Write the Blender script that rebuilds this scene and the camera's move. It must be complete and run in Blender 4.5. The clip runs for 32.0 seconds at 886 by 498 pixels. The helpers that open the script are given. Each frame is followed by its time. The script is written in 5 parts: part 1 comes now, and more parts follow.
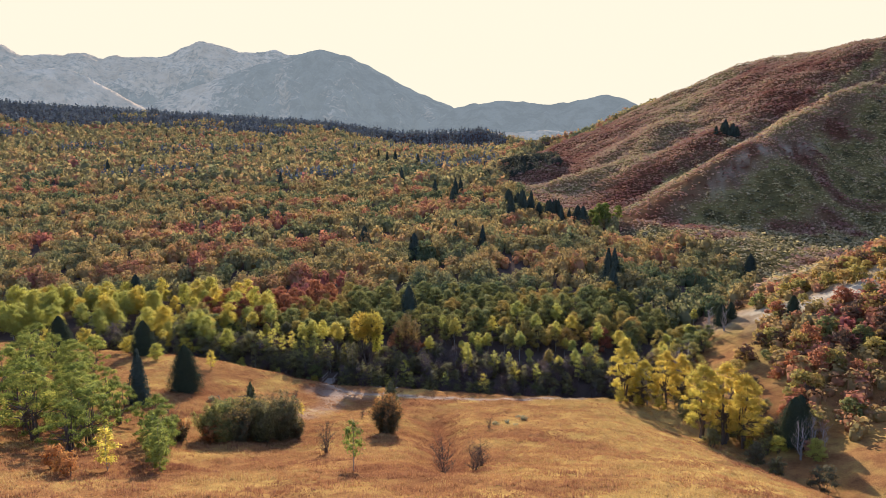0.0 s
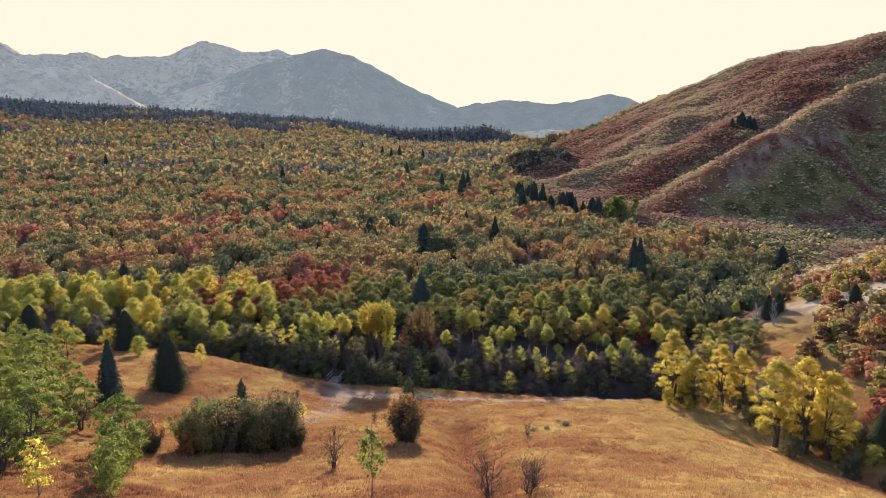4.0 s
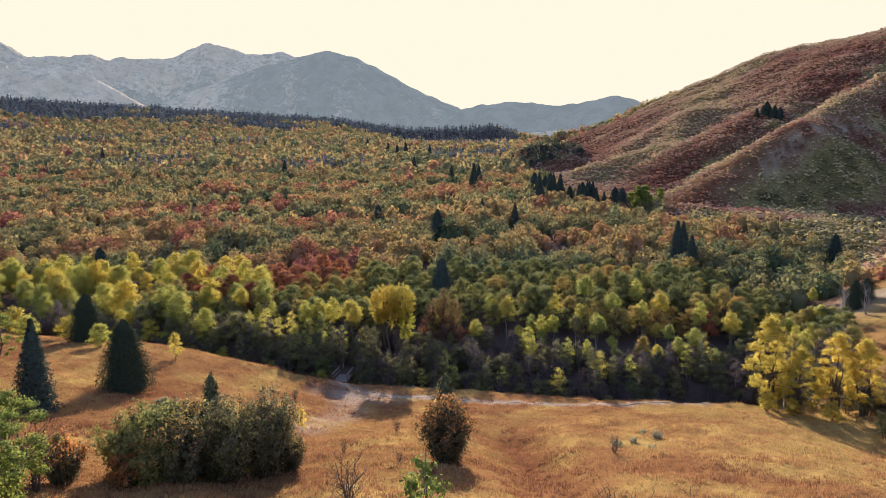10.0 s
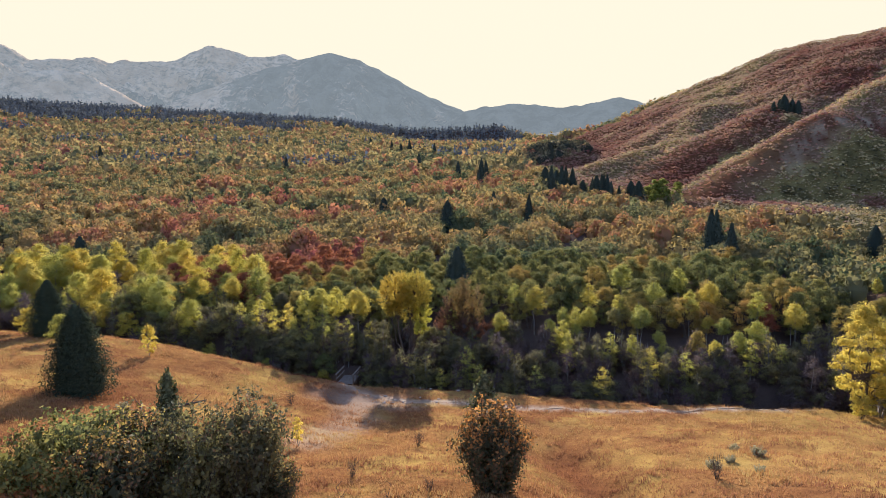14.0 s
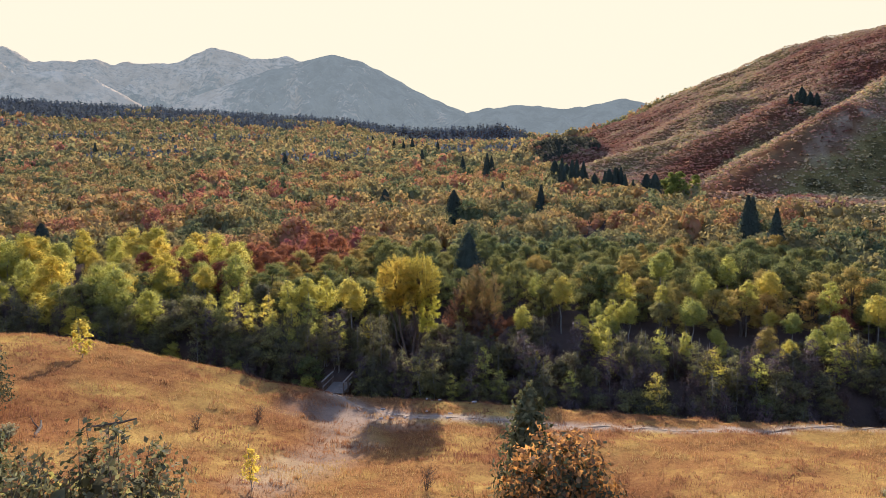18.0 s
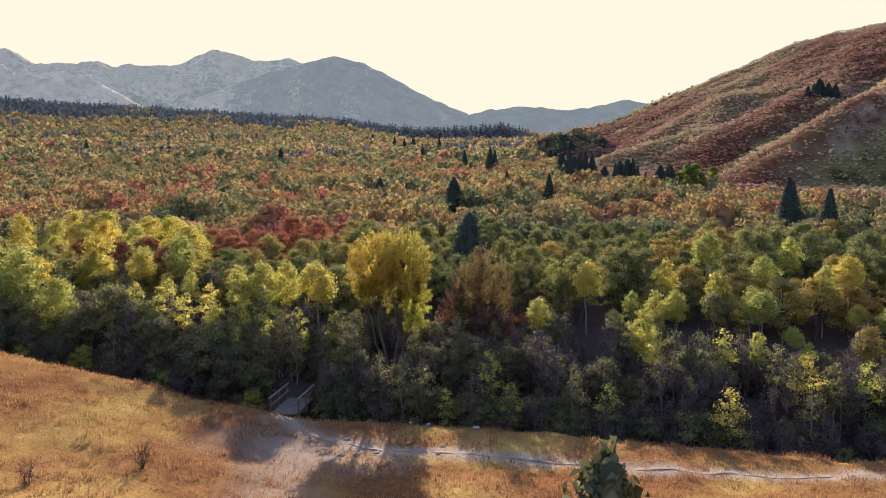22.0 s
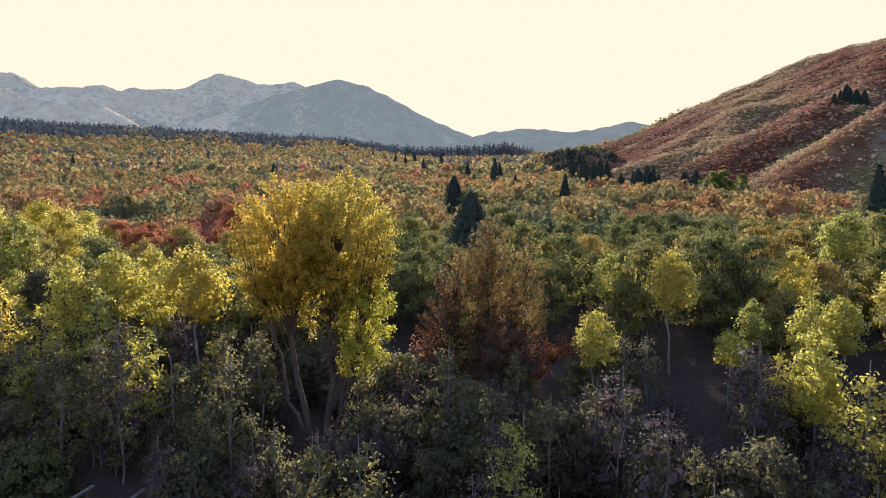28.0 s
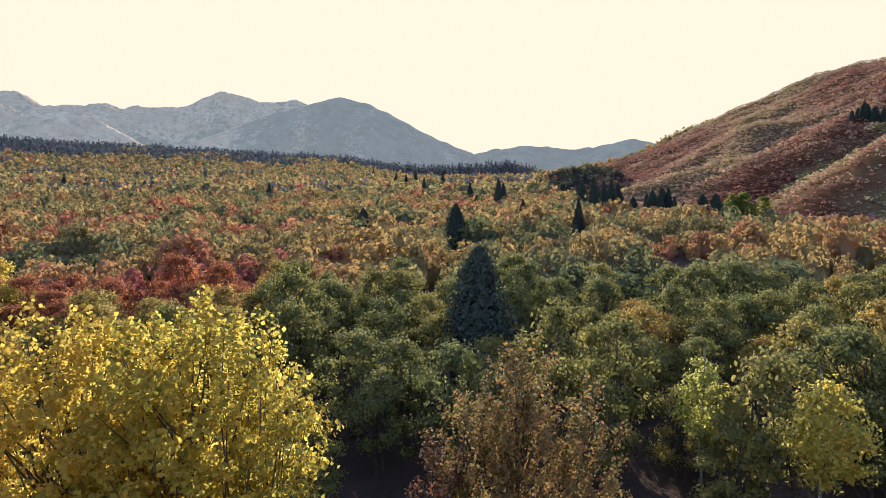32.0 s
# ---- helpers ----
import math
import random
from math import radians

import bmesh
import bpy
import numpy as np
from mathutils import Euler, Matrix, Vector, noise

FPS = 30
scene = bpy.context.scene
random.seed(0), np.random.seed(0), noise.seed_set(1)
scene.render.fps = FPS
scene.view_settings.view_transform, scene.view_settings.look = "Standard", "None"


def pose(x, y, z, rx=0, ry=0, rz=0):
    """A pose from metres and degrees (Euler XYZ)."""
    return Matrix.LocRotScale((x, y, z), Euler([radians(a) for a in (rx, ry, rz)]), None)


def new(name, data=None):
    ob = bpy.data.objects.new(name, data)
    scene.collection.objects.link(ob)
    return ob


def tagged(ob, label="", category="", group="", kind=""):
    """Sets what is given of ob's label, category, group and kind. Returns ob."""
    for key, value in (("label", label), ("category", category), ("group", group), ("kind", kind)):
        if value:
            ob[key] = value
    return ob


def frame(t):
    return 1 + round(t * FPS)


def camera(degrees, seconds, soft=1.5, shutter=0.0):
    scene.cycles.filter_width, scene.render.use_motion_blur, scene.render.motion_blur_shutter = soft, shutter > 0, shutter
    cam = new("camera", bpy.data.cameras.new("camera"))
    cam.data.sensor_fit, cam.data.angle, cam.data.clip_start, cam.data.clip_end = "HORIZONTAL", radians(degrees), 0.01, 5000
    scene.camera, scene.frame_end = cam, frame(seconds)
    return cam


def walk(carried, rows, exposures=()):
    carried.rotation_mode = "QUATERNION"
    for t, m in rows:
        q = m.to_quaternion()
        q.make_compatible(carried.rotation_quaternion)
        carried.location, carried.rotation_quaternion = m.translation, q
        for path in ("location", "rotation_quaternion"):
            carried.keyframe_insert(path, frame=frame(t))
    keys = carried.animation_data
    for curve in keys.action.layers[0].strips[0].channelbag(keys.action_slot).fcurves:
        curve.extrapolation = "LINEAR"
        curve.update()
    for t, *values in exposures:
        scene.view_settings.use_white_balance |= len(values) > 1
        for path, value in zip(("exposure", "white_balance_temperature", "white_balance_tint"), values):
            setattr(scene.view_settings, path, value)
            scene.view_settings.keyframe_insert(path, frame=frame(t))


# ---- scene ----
cam = camera(67.8, 32.0, soft=0.75)
EXPOSURE = 1.1
METRES, EYE, TILT, LEAN, TURN = 130.0, 40.0, -12.4, 4.7, 0.0
ROWS = [
    (0.0, 0.0, 0.0, 0.0, -0.46, 5.88, -4.51),
    (0.5, -0.0029, 0.0148, -0.0021, -0.44, 5.88, -4.52),
    (1.0, -0.0057, 0.0295, -0.0041, -0.42, 5.89, -4.52),
    (1.5, -0.0085, 0.0441, -0.0061, -0.41, 5.9, -4.54),
    (2.0, -0.0113, 0.0587, -0.008, -0.38, 5.9, -4.55),
    (2.5, -0.0142, 0.0733, -0.0101, -0.36, 5.9, -4.57),
    (3.0, -0.0169, 0.0879, -0.012, -0.33, 5.89, -4.59),
    (3.5, -0.0195, 0.1025, -0.014, -0.3, 5.91, -4.6),
    (5.5, -0.0302, 0.1612, -0.022, -0.17, 6.01, -4.66),
    (6.0, -0.0326, 0.1751, -0.0241, -0.14, 6.02, -4.66),
    (6.5, -0.0349, 0.1892, -0.0262, -0.12, 6.04, -4.67),
    (7.0, -0.0373, 0.2031, -0.0283, -0.1, 6.07, -4.67),
    (7.5, -0.0393, 0.2171, -0.0302, -0.08, 6.11, -4.67),
    (8.0, -0.0415, 0.2312, -0.0322, -0.06, 6.13, -4.68),
    (8.5, -0.0439, 0.2455, -0.0342, -0.03, 6.17, -4.69),
    (9.0, -0.0463, 0.2598, -0.036, -0.02, 6.19, -4.69),
    (9.5, -0.0489, 0.2735, -0.0378, 0.01, 6.21, -4.68),
    (10.0, -0.0513, 0.2869, -0.0395, 0.03, 6.23, -4.69),
    (10.5, -0.0537, 0.3001, -0.0414, 0.05, 6.25, -4.7),
    (11.0, -0.0562, 0.3134, -0.043, 0.09, 6.29, -4.7),
    (11.5, -0.0587, 0.3268, -0.0445, 0.12, 6.32, -4.7),
    (12.0, -0.0611, 0.3405, -0.0461, 0.14, 6.36, -4.7),
    (12.5, -0.0632, 0.3535, -0.0477, 0.16, 6.39, -4.7),
    (13.0, -0.0654, 0.3674, -0.0492, 0.18, 6.43, -4.71),
    (13.5, -0.0674, 0.3815, -0.0507, 0.22, 6.46, -4.71),
    (14.0, -0.0694, 0.3956, -0.0521, 0.24, 6.49, -4.7),
    (14.5, -0.0712, 0.4099, -0.0534, 0.27, 6.52, -4.71),
    (16.5, -0.0759, 0.4689, -0.057, 0.38, 6.61, -4.72),
    (17.0, -0.0762, 0.4849, -0.0576, 0.4, 6.65, -4.72),
    (17.5, -0.0764, 0.5011, -0.058, 0.44, 6.68, -4.73),
    (18.0, -0.0764, 0.5174, -0.0584, 0.47, 6.7, -4.73),
    (18.5, -0.076, 0.5339, -0.0587, 0.51, 6.72, -4.73),
    (19.0, -0.0753, 0.5508, -0.059, 0.53, 6.75, -4.74),
    (19.5, -0.0747, 0.5677, -0.0593, 0.56, 6.77, -4.75),
    (20.0, -0.0738, 0.5846, -0.0595, 0.59, 6.8, -4.77),
    (20.5, -0.0728, 0.6018, -0.0599, 0.62, 6.82, -4.77),
    (21.0, -0.0719, 0.6189, -0.0603, 0.64, 6.85, -4.76),
    (21.5, -0.0711, 0.636, -0.0607, 0.67, 6.88, -4.77),
    (22.0, -0.0705, 0.6532, -0.0611, 0.69, 6.92, -4.77),
    (22.5, -0.0698, 0.6705, -0.0616, 0.72, 7.02, -4.77),
    (23.0, -0.069, 0.6878, -0.0619, 0.76, 7.17, -4.79),
    (23.5, -0.0681, 0.7052, -0.0622, 0.79, 7.34, -4.8),
    (24.0, -0.0673, 0.7227, -0.0623, 0.8, 7.5, -4.8),
    (24.5, -0.0666, 0.7404, -0.0625, 0.83, 7.65, -4.81),
    (25.0, -0.0661, 0.7581, -0.0627, 0.86, 7.82, -4.79),
    (25.5, -0.0657, 0.7753, -0.0628, 0.87, 7.98, -4.8),
    (27.5, -0.0638, 0.8451, -0.0573, 1.01, 8.72, -4.78),
    (28.0, -0.0639, 0.8615, -0.0545, 1.02, 8.91, -4.77),
    (28.5, -0.0643, 0.8775, -0.0513, 1.04, 9.1, -4.78),
    (29.0, -0.0644, 0.8933, -0.0477, 1.05, 9.28, -4.78),
    (29.5, -0.0646, 0.909, -0.0433, 1.08, 9.47, -4.78),
    (30.0, -0.0653, 0.9239, -0.037, 1.08, 9.65, -4.79),
    (30.5, -0.066, 0.9383, -0.0296, 1.11, 9.85, -4.77),
    (31.0, -0.0666, 0.952, -0.0219, 1.12, 10.05, -4.76),
    (31.5, -0.0673, 0.9654, -0.014, 1.16, 10.24, -4.76),
    (32.0, -0.0679, 0.9785, -0.0062, 1.18, 10.35, -4.77),
]
walk(cam, [(t, pose(0, 0, EYE, TILT, LEAN, TURN) @ pose(METRES * x, METRES * y, METRES * z, 90 + pitch, roll, yaw)) for t, x, y, z, yaw, pitch, roll in ROWS], exposures=[(0.0, EXPOSURE), (32.0, EXPOSURE)])


# ---------------------------------------------------------------- world and sun
SUN_AZ, SUN_EL = -2.5, 18.0          # degrees right of the y axis, degrees above the level
world = bpy.data.worlds.new("world")
scene.world = world
world.use_nodes = True
wt = world.node_tree
wt.nodes.clear()
w_out = wt.nodes.new("ShaderNodeOutputWorld")
w_bg = wt.nodes.new("ShaderNodeBackground")
w_sky = wt.nodes.new("ShaderNodeTexSky")
w_sky.sky_type = "NISHITA"
w_sky.sun_disc = False
w_sky.sun_elevation = radians(SUN_EL)
w_sky.sun_rotation = radians(SUN_AZ)
w_sky.altitude = 1800
w_sky.dust_density = 4.0
w_sky.air_density = 1.0
w_lim = wt.nodes.new("ShaderNodeMix")
w_lim.data_type, w_lim.blend_type = "RGBA", "DARKEN"
w_lim.inputs["Factor"].default_value = 1.0
w_lim.inputs["B"].default_value = (10.4 / 2 ** EXPOSURE, 9.5 / 2 ** EXPOSURE, 7.7 / 2 ** EXPOSURE, 1)
w_gain = wt.nodes.new("ShaderNodeVectorMath")
w_gain.operation = "SCALE"
w_gain.inputs["Scale"].default_value = 1.7
wt.links.new(w_sky.outputs["Color"], w_gain.inputs[0])
wt.links.new(w_gain.outputs[0], w_lim.inputs["A"])
# the hazy bright part of the sky is cream, the rest of it blue
w_red = wt.nodes.new("ShaderNodeSeparateColor")
wt.links.new(w_gain.outputs[0], w_red.inputs["Color"])
w_far = wt.nodes.new("ShaderNodeMapRange")
w_far.interpolation_type = "SMOOTHSTEP"
w_far.inputs["From Min"].default_value, w_far.inputs["From Max"].default_value = 3.0, 5.2
wt.links.new(w_red.outputs["Red"], w_far.inputs["Value"])
w_blue = wt.nodes.new("ShaderNodeVectorMath")
w_blue.operation = "MULTIPLY"
w_blue.inputs[1].default_value = (1.12, 1.07, 1.24)
wt.links.new(w_gain.outputs[0], w_blue.inputs[0])
w_sum = wt.nodes.new("ShaderNodeMix")
w_sum.data_type = "RGBA"
wt.links.new(w_far.outputs["Result"], w_sum.inputs["Factor"])
wt.links.new(w_blue.outputs[0], w_sum.inputs["A"])
wt.links.new(w_lim.outputs["Result"], w_sum.inputs["B"])
wt.links.new(w_sum.outputs["Result"], w_bg.inputs["Color"])
w_bg.inputs["Strength"].default_value = 0.1
wt.links.new(w_bg.outputs["Background"], w_out.inputs["Surface"])

sun_data = bpy.data.lights.new("sun", "SUN")
sun_data.energy, sun_data.angle, sun_data.color = 5.0, radians(0.6), (1.0, 0.92, 0.85)
sun = new("sun", sun_data)
sun.rotation_euler = (radians(90 - SUN_EL), 0, radians(180 - SUN_AZ))


# ---------------------------------------------------------------- materials
class Nodes:
    """A small node-writing aid."""

    def __init__(self, name):
        self.m = bpy.data.materials.new(name)
        self.m.use_nodes = True
        self.t = self.m.node_tree
        self.t.nodes.clear()
        self.out = self.t.nodes.new("ShaderNodeOutputMaterial")

    def add(self, kind, inputs=(), **props):
        n = self.t.nodes.new(kind)
        for k, v in props.items():
            if k in ("data_type", "blend_type", "operation", "attribute_name", "interpolation", "noise_dimensions", "feature"):
                exec_set(n, k, v)
        for k, v in dict(inputs).items():
            if isinstance(v, bpy.types.NodeSocket):
                self.t.links.new(v, n.inputs[k])
            else:
                n.inputs[k].default_value = v
        return n

    def noise(self, vec, scale, detail=3.0, rough=0.55):
        return self.add("ShaderNodeTexNoise", {"Vector": vec, "Scale": scale, "Detail": detail, "Roughness": rough}).outputs["Fac"]

    def ramp(self, fac, stops):
        n = self.add("ShaderNodeValToRGB", {"Fac": fac})
        e = n.color_ramp.elements
        while len(e) < len(stops):
            e.new(0.5)
        for el, (p, c) in zip(e, stops):
            el.position, el.color = p, (*c, 1)
        return n.outputs["Color"]

    def mix(self, fac, a, b, blend="MIX"):
        n = self.t.nodes.new("ShaderNodeMix")
        n.data_type, n.blend_type = "RGBA", blend
        for k, v in (("Factor", fac), ("A", a), ("B", b)):
            if isinstance(v, bpy.types.NodeSocket):
                self.t.links.new(v, n.inputs[k])
            else:
                n.inputs[k].default_value = v if not isinstance(v, tuple) else (*v, 1)
        return n.outputs["Result"]

    def math(self, op, a, b=0.0):
        n = self.t.nodes.new("ShaderNodeMath")
        n.operation = op
        for i, v in enumerate((a, b)):
            if isinstance(v, bpy.types.NodeSocket):
                self.t.links.new(v, n.inputs[i])
            else:
                n.inputs[i].default_value = v
        return n.outputs[0]

    def place(self):
        return self.add("ShaderNodeNewGeometry").outputs["Position"]

    def bump(self, height, strength, dist):
        return self.add("ShaderNodeBump", {"Height": height, "Strength": strength, "Distance": dist}).outputs["Normal"]

    def finish(self, shader):
        self.t.links.new(shader, self.out.inputs["Surface"])
        return self.m


def exec_set(n, k, v):
    if k == "attribute_name":
        n.attribute_name = v


def plain(name, stops, scale, rough=0.9, bump=0.4, dist=0.05, fine=8.0):
    """A rough surface with two scales of variation."""
    n = Nodes(name)
    p = n.place()
    big = n.noise(p, scale, 4)
    small = n.noise(p, scale * fine, 5)
    f = n.math("ADD", n.math("MULTIPLY", big, 0.6), n.math("MULTIPLY", small, 0.4))
    col = n.ramp(f, stops)
    s = n.add("ShaderNodeBsdfPrincipled", {"Base Color": col, "Roughness": rough, "Specular IOR Level": 0.08, "Normal": n.bump(small, bump, dist)})
    return n.finish(s.outputs[0])


def leafy(name, stops, through_light=0.45, attribute=False, spread=0.35, gloss=0.7, shine=0.02):
    """Leaves: colour by the plant (its own number) and by each leaf; light passes through them."""
    # blue raised in every leaf colour, in place of a bluish veil of haze
    stops = [(p, (c[0], c[1], c[2] * 1.4)) for p, c in stops]
    n = Nodes(name)
    if attribute:
        who = n.add("ShaderNodeAttribute", attribute_name="tint").outputs["Fac"]
    else:
        who = n.add("ShaderNodeObjectInfo").outputs["Random"]
    leaf = n.add("ShaderNodeNewGeometry").outputs["Random Per Island"]
    f = n.math("ADD", n.math("MULTIPLY", who, 1 - spread), n.math("MULTIPLY", leaf, spread))
    col = n.ramp(f, stops)
    vary = n.math("ADD", n.math("MULTIPLY", leaf, 0.36), 0.82)
    col = n.mix(1.0, col, n.add("ShaderNodeCombineColor", {"Red": vary, "Green": vary, "Blue": vary}).outputs[0], "MULTIPLY")
    a = n.add("ShaderNodeBsdfPrincipled", {"Base Color": col, "Roughness": gloss})
    a.inputs["Specular IOR Level"].default_value = shine
    warm = n.mix(1.0, col, (1.2, 1.15, 0.95), "MULTIPLY")
    b = n.add("ShaderNodeBsdfTranslucent", {"Color": warm})
    m = n.add("ShaderNodeMixShader", {0: through_light, 1: a.outputs[0], 2: b.outputs[0]})
    return n.finish(m.outputs[0])


GREEN, OLIVE, GOLD = (0.095, 0.13, 0.05), (0.215, 0.195, 0.07), (0.37, 0.26, 0.08)
RUST, RED = (0.37, 0.17, 0.075), (0.28, 0.095, 0.062)

leaf_woods = leafy("woods leaves", [(0.0, GREEN), (0.28, OLIVE), (0.52, GOLD), (0.72, RUST), (0.95, RED)], attribute=True, spread=0.12, shine=0.0, through_light=0.38)
# yellow stop also carries sunlight on crests, the two darkest the spur's shade
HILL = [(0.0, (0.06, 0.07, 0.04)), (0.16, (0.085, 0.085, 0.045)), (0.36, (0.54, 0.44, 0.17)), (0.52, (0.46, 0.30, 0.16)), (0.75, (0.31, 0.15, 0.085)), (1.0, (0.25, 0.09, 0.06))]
leaf_hill = leafy("hill scrub leaves", HILL, through_light=0.3, attribute=True, spread=0.12, shine=0.0)
# the woods' leaf colours again, lightened to paint haze over the far slope
leaf_distant_hazed = leafy("distant oak leaves paled for haze", [(0.0, (0.12, 0.145, 0.06)), (0.28, (0.25, 0.225, 0.08)), (0.52, (0.39, 0.285, 0.09)), (0.72, (0.40, 0.205, 0.085)), (0.95, (0.31, 0.12, 0.075))], attribute=True, spread=0.12, shine=0.0, through_light=0.4)
# far needles paler and greyer than near ones: haze put into their colour
leaf_far_fir_hazed = leafy("far fir needles paled for haze", [(0.0, (0.085, 0.10, 0.085)), (1.0, (0.15, 0.165, 0.13))], through_light=0.15, attribute=True, shine=0.0)
leaf_oak_green = leafy("oak leaves green", [(0.0, (0.125, 0.15, 0.05)), (0.5, (0.20, 0.205, 0.055)), (1.0, (0.32, 0.27, 0.065))], spread=0.45)
leaf_oak_bright = leafy("oak leaves bright green", [(0.0, (0.13, 0.17, 0.035)), (0.6, (0.22, 0.25, 0.045)), (1.0, (0.38, 0.32, 0.055))], through_light=0.5, spread=0.6)
leaf_orange = leafy("maple leaves orange", [(0.0, (0.42, 0.17, 0.05)), (1.0, (0.48, 0.25, 0.06))])
leaf_oak_gold = leafy("oak leaves gold", [(0.0, (0.24, 0.23, 0.06)), (0.5, (0.38, 0.29, 0.065)), (1.0, (0.42, 0.24, 0.06))])
leaf_oak_red = leafy("maple leaves red", [(0.0, (0.34, 0.115, 0.05)), (0.5, (0.39, 0.165, 0.06)), (1.0, (0.28, 0.085, 0.05))])
# darkened also to paint the shade low in the large maple
leaf_brown = leafy("maple leaves brown", [(0.0, (0.10, 0.07, 0.035)), (0.6, (0.14, 0.085, 0.04)), (1.0, (0.20, 0.09, 0.04))], through_light=0.3)
leaf_aspen = leafy("aspen leaves", [(0.0, (0.27, 0.29, 0.075)), (0.35, (0.43, 0.42, 0.085)), (0.75, (0.54, 0.47, 0.085)), (1.0, (0.58, 0.42, 0.075))], through_light=0.56)
leaf_grove = leafy("aspen leaves bright yellow", [(0.0, (0.32, 0.34, 0.07)), (0.4, (0.46, 0.43, 0.075)), (0.8, (0.58, 0.47, 0.07)), (1.0, (0.60, 0.39, 0.06))], through_light=0.55)
leaf_cotton = leafy("cottonwood leaves", [(0.0, (0.38, 0.37, 0.07)), (0.45, (0.52, 0.43, 0.07)), (0.8, (0.55, 0.41, 0.065)), (1.0, (0.34, 0.35, 0.07))], through_light=0.62, spread=0.8)
leaf_lime = leafy("cottonwood leaves yellow-green", [(0.0, (0.36, 0.40, 0.07)), (0.5, (0.50, 0.48, 0.07)), (1.0, (0.56, 0.50, 0.07))], through_light=0.6, spread=0.8)
leaf_bronze = leafy("maple leaves bronze", [(0.0, (0.17, 0.155, 0.05)), (0.55, (0.26, 0.20, 0.06)), (1.0, (0.33, 0.17, 0.06))], through_light=0.4, spread=0.9)
leaf_russet = leafy("maple leaves russet", [(0.0, (0.20, 0.09, 0.04)), (0.6, (0.36, 0.15, 0.06)), (1.0, (0.40, 0.20, 0.07))], through_light=0.4, spread=0.8)
leaf_golden = leafy("golden cottonwood leaves", [(0.0, (0.42, 0.37, 0.07)), (0.35, (0.55, 0.45, 0.075)), (0.75, (0.62, 0.44, 0.07)), (1.0, (0.46, 0.41, 0.075))], through_light=0.62, spread=0.55)
leaf_willow = leafy("willow leaves", [(0.0, (0.115, 0.105, 0.055)), (0.5, (0.17, 0.155, 0.062)), (0.85, (0.25, 0.23, 0.07)), (1.0, (0.36, 0.33, 0.075))], through_light=0.48)
leaf_grey = leafy("dry brush leaves", [(0.0, (0.12, 0.092, 0.07)), (0.5, (0.135, 0.102, 0.07)), (1.0, (0.165, 0.105, 0.07))], through_light=0.3)
leaf_rusting = leafy("oak leaves rusting", [(0.0, (0.085, 0.095, 0.04)), (0.6, (0.13, 0.12, 0.045)), (1.0, (0.21, 0.115, 0.045))], through_light=0.25, spread=1.0)
leaf_juniper = leafy("juniper scales", [(0.0, (0.042, 0.055, 0.026)), (1.0, (0.072, 0.086, 0.036))], through_light=0.1, spread=1.0, shine=0.0)
leaf_juniper_pale = leafy("pale juniper scales", [(0.0, (0.10, 0.105, 0.04)), (1.0, (0.18, 0.175, 0.062))], through_light=0.2, spread=1.0, shine=0.0)
leaf_fir = leafy("fir needles", [(0.0, (0.05, 0.068, 0.042)), (1.0, (0.08, 0.10, 0.055))], through_light=0.1, shine=0.0)
leaf_sage = leafy("sagebrush leaves", [(0.0, (0.30, 0.28, 0.13)), (1.0, (0.42, 0.38, 0.17))], through_light=0.35, shine=0.0)
leaf_grass = leafy("dry grass blades", [(0.0, (0.18, 0.077, 0.036)), (0.4, (0.32, 0.155, 0.062)), (0.75, (0.41, 0.235, 0.08)), (1.0, (0.42, 0.31, 0.095))], through_light=0.3, attribute=True, spread=0.2, gloss=0.8, shine=0.0)

bark_pale = plain("pale aspen bark", [(0.3, (0.11, 0.095, 0.08)), (0.6, (0.28, 0.255, 0.22))], 3.0)
bark_dark = plain("dark rough bark", [(0.3, (0.06, 0.045, 0.035)), (0.7, (0.15, 0.115, 0.09))], 5.0)
bark_grey = plain("grey dead wood", [(0.3, (0.22, 0.19, 0.17)), (0.7, (0.42, 0.38, 0.35))], 4.0)
timber = plain("weathered bridge timber", [(0.3, (0.15, 0.12, 0.095)), (0.7, (0.29, 0.24, 0.195))], 3.0, rough=0.8, fine=12)
timber_dark = plain("dark bridge post", [(0.3, (0.10, 0.07, 0.05)), (0.7, (0.20, 0.14, 0.10))], 4.0, rough=0.8)
stone = plain("pale creek stone", [(0.3, (0.26, 0.22, 0.19)), (0.7, (0.45, 0.40, 0.36))], 4.0, bump=0.6)


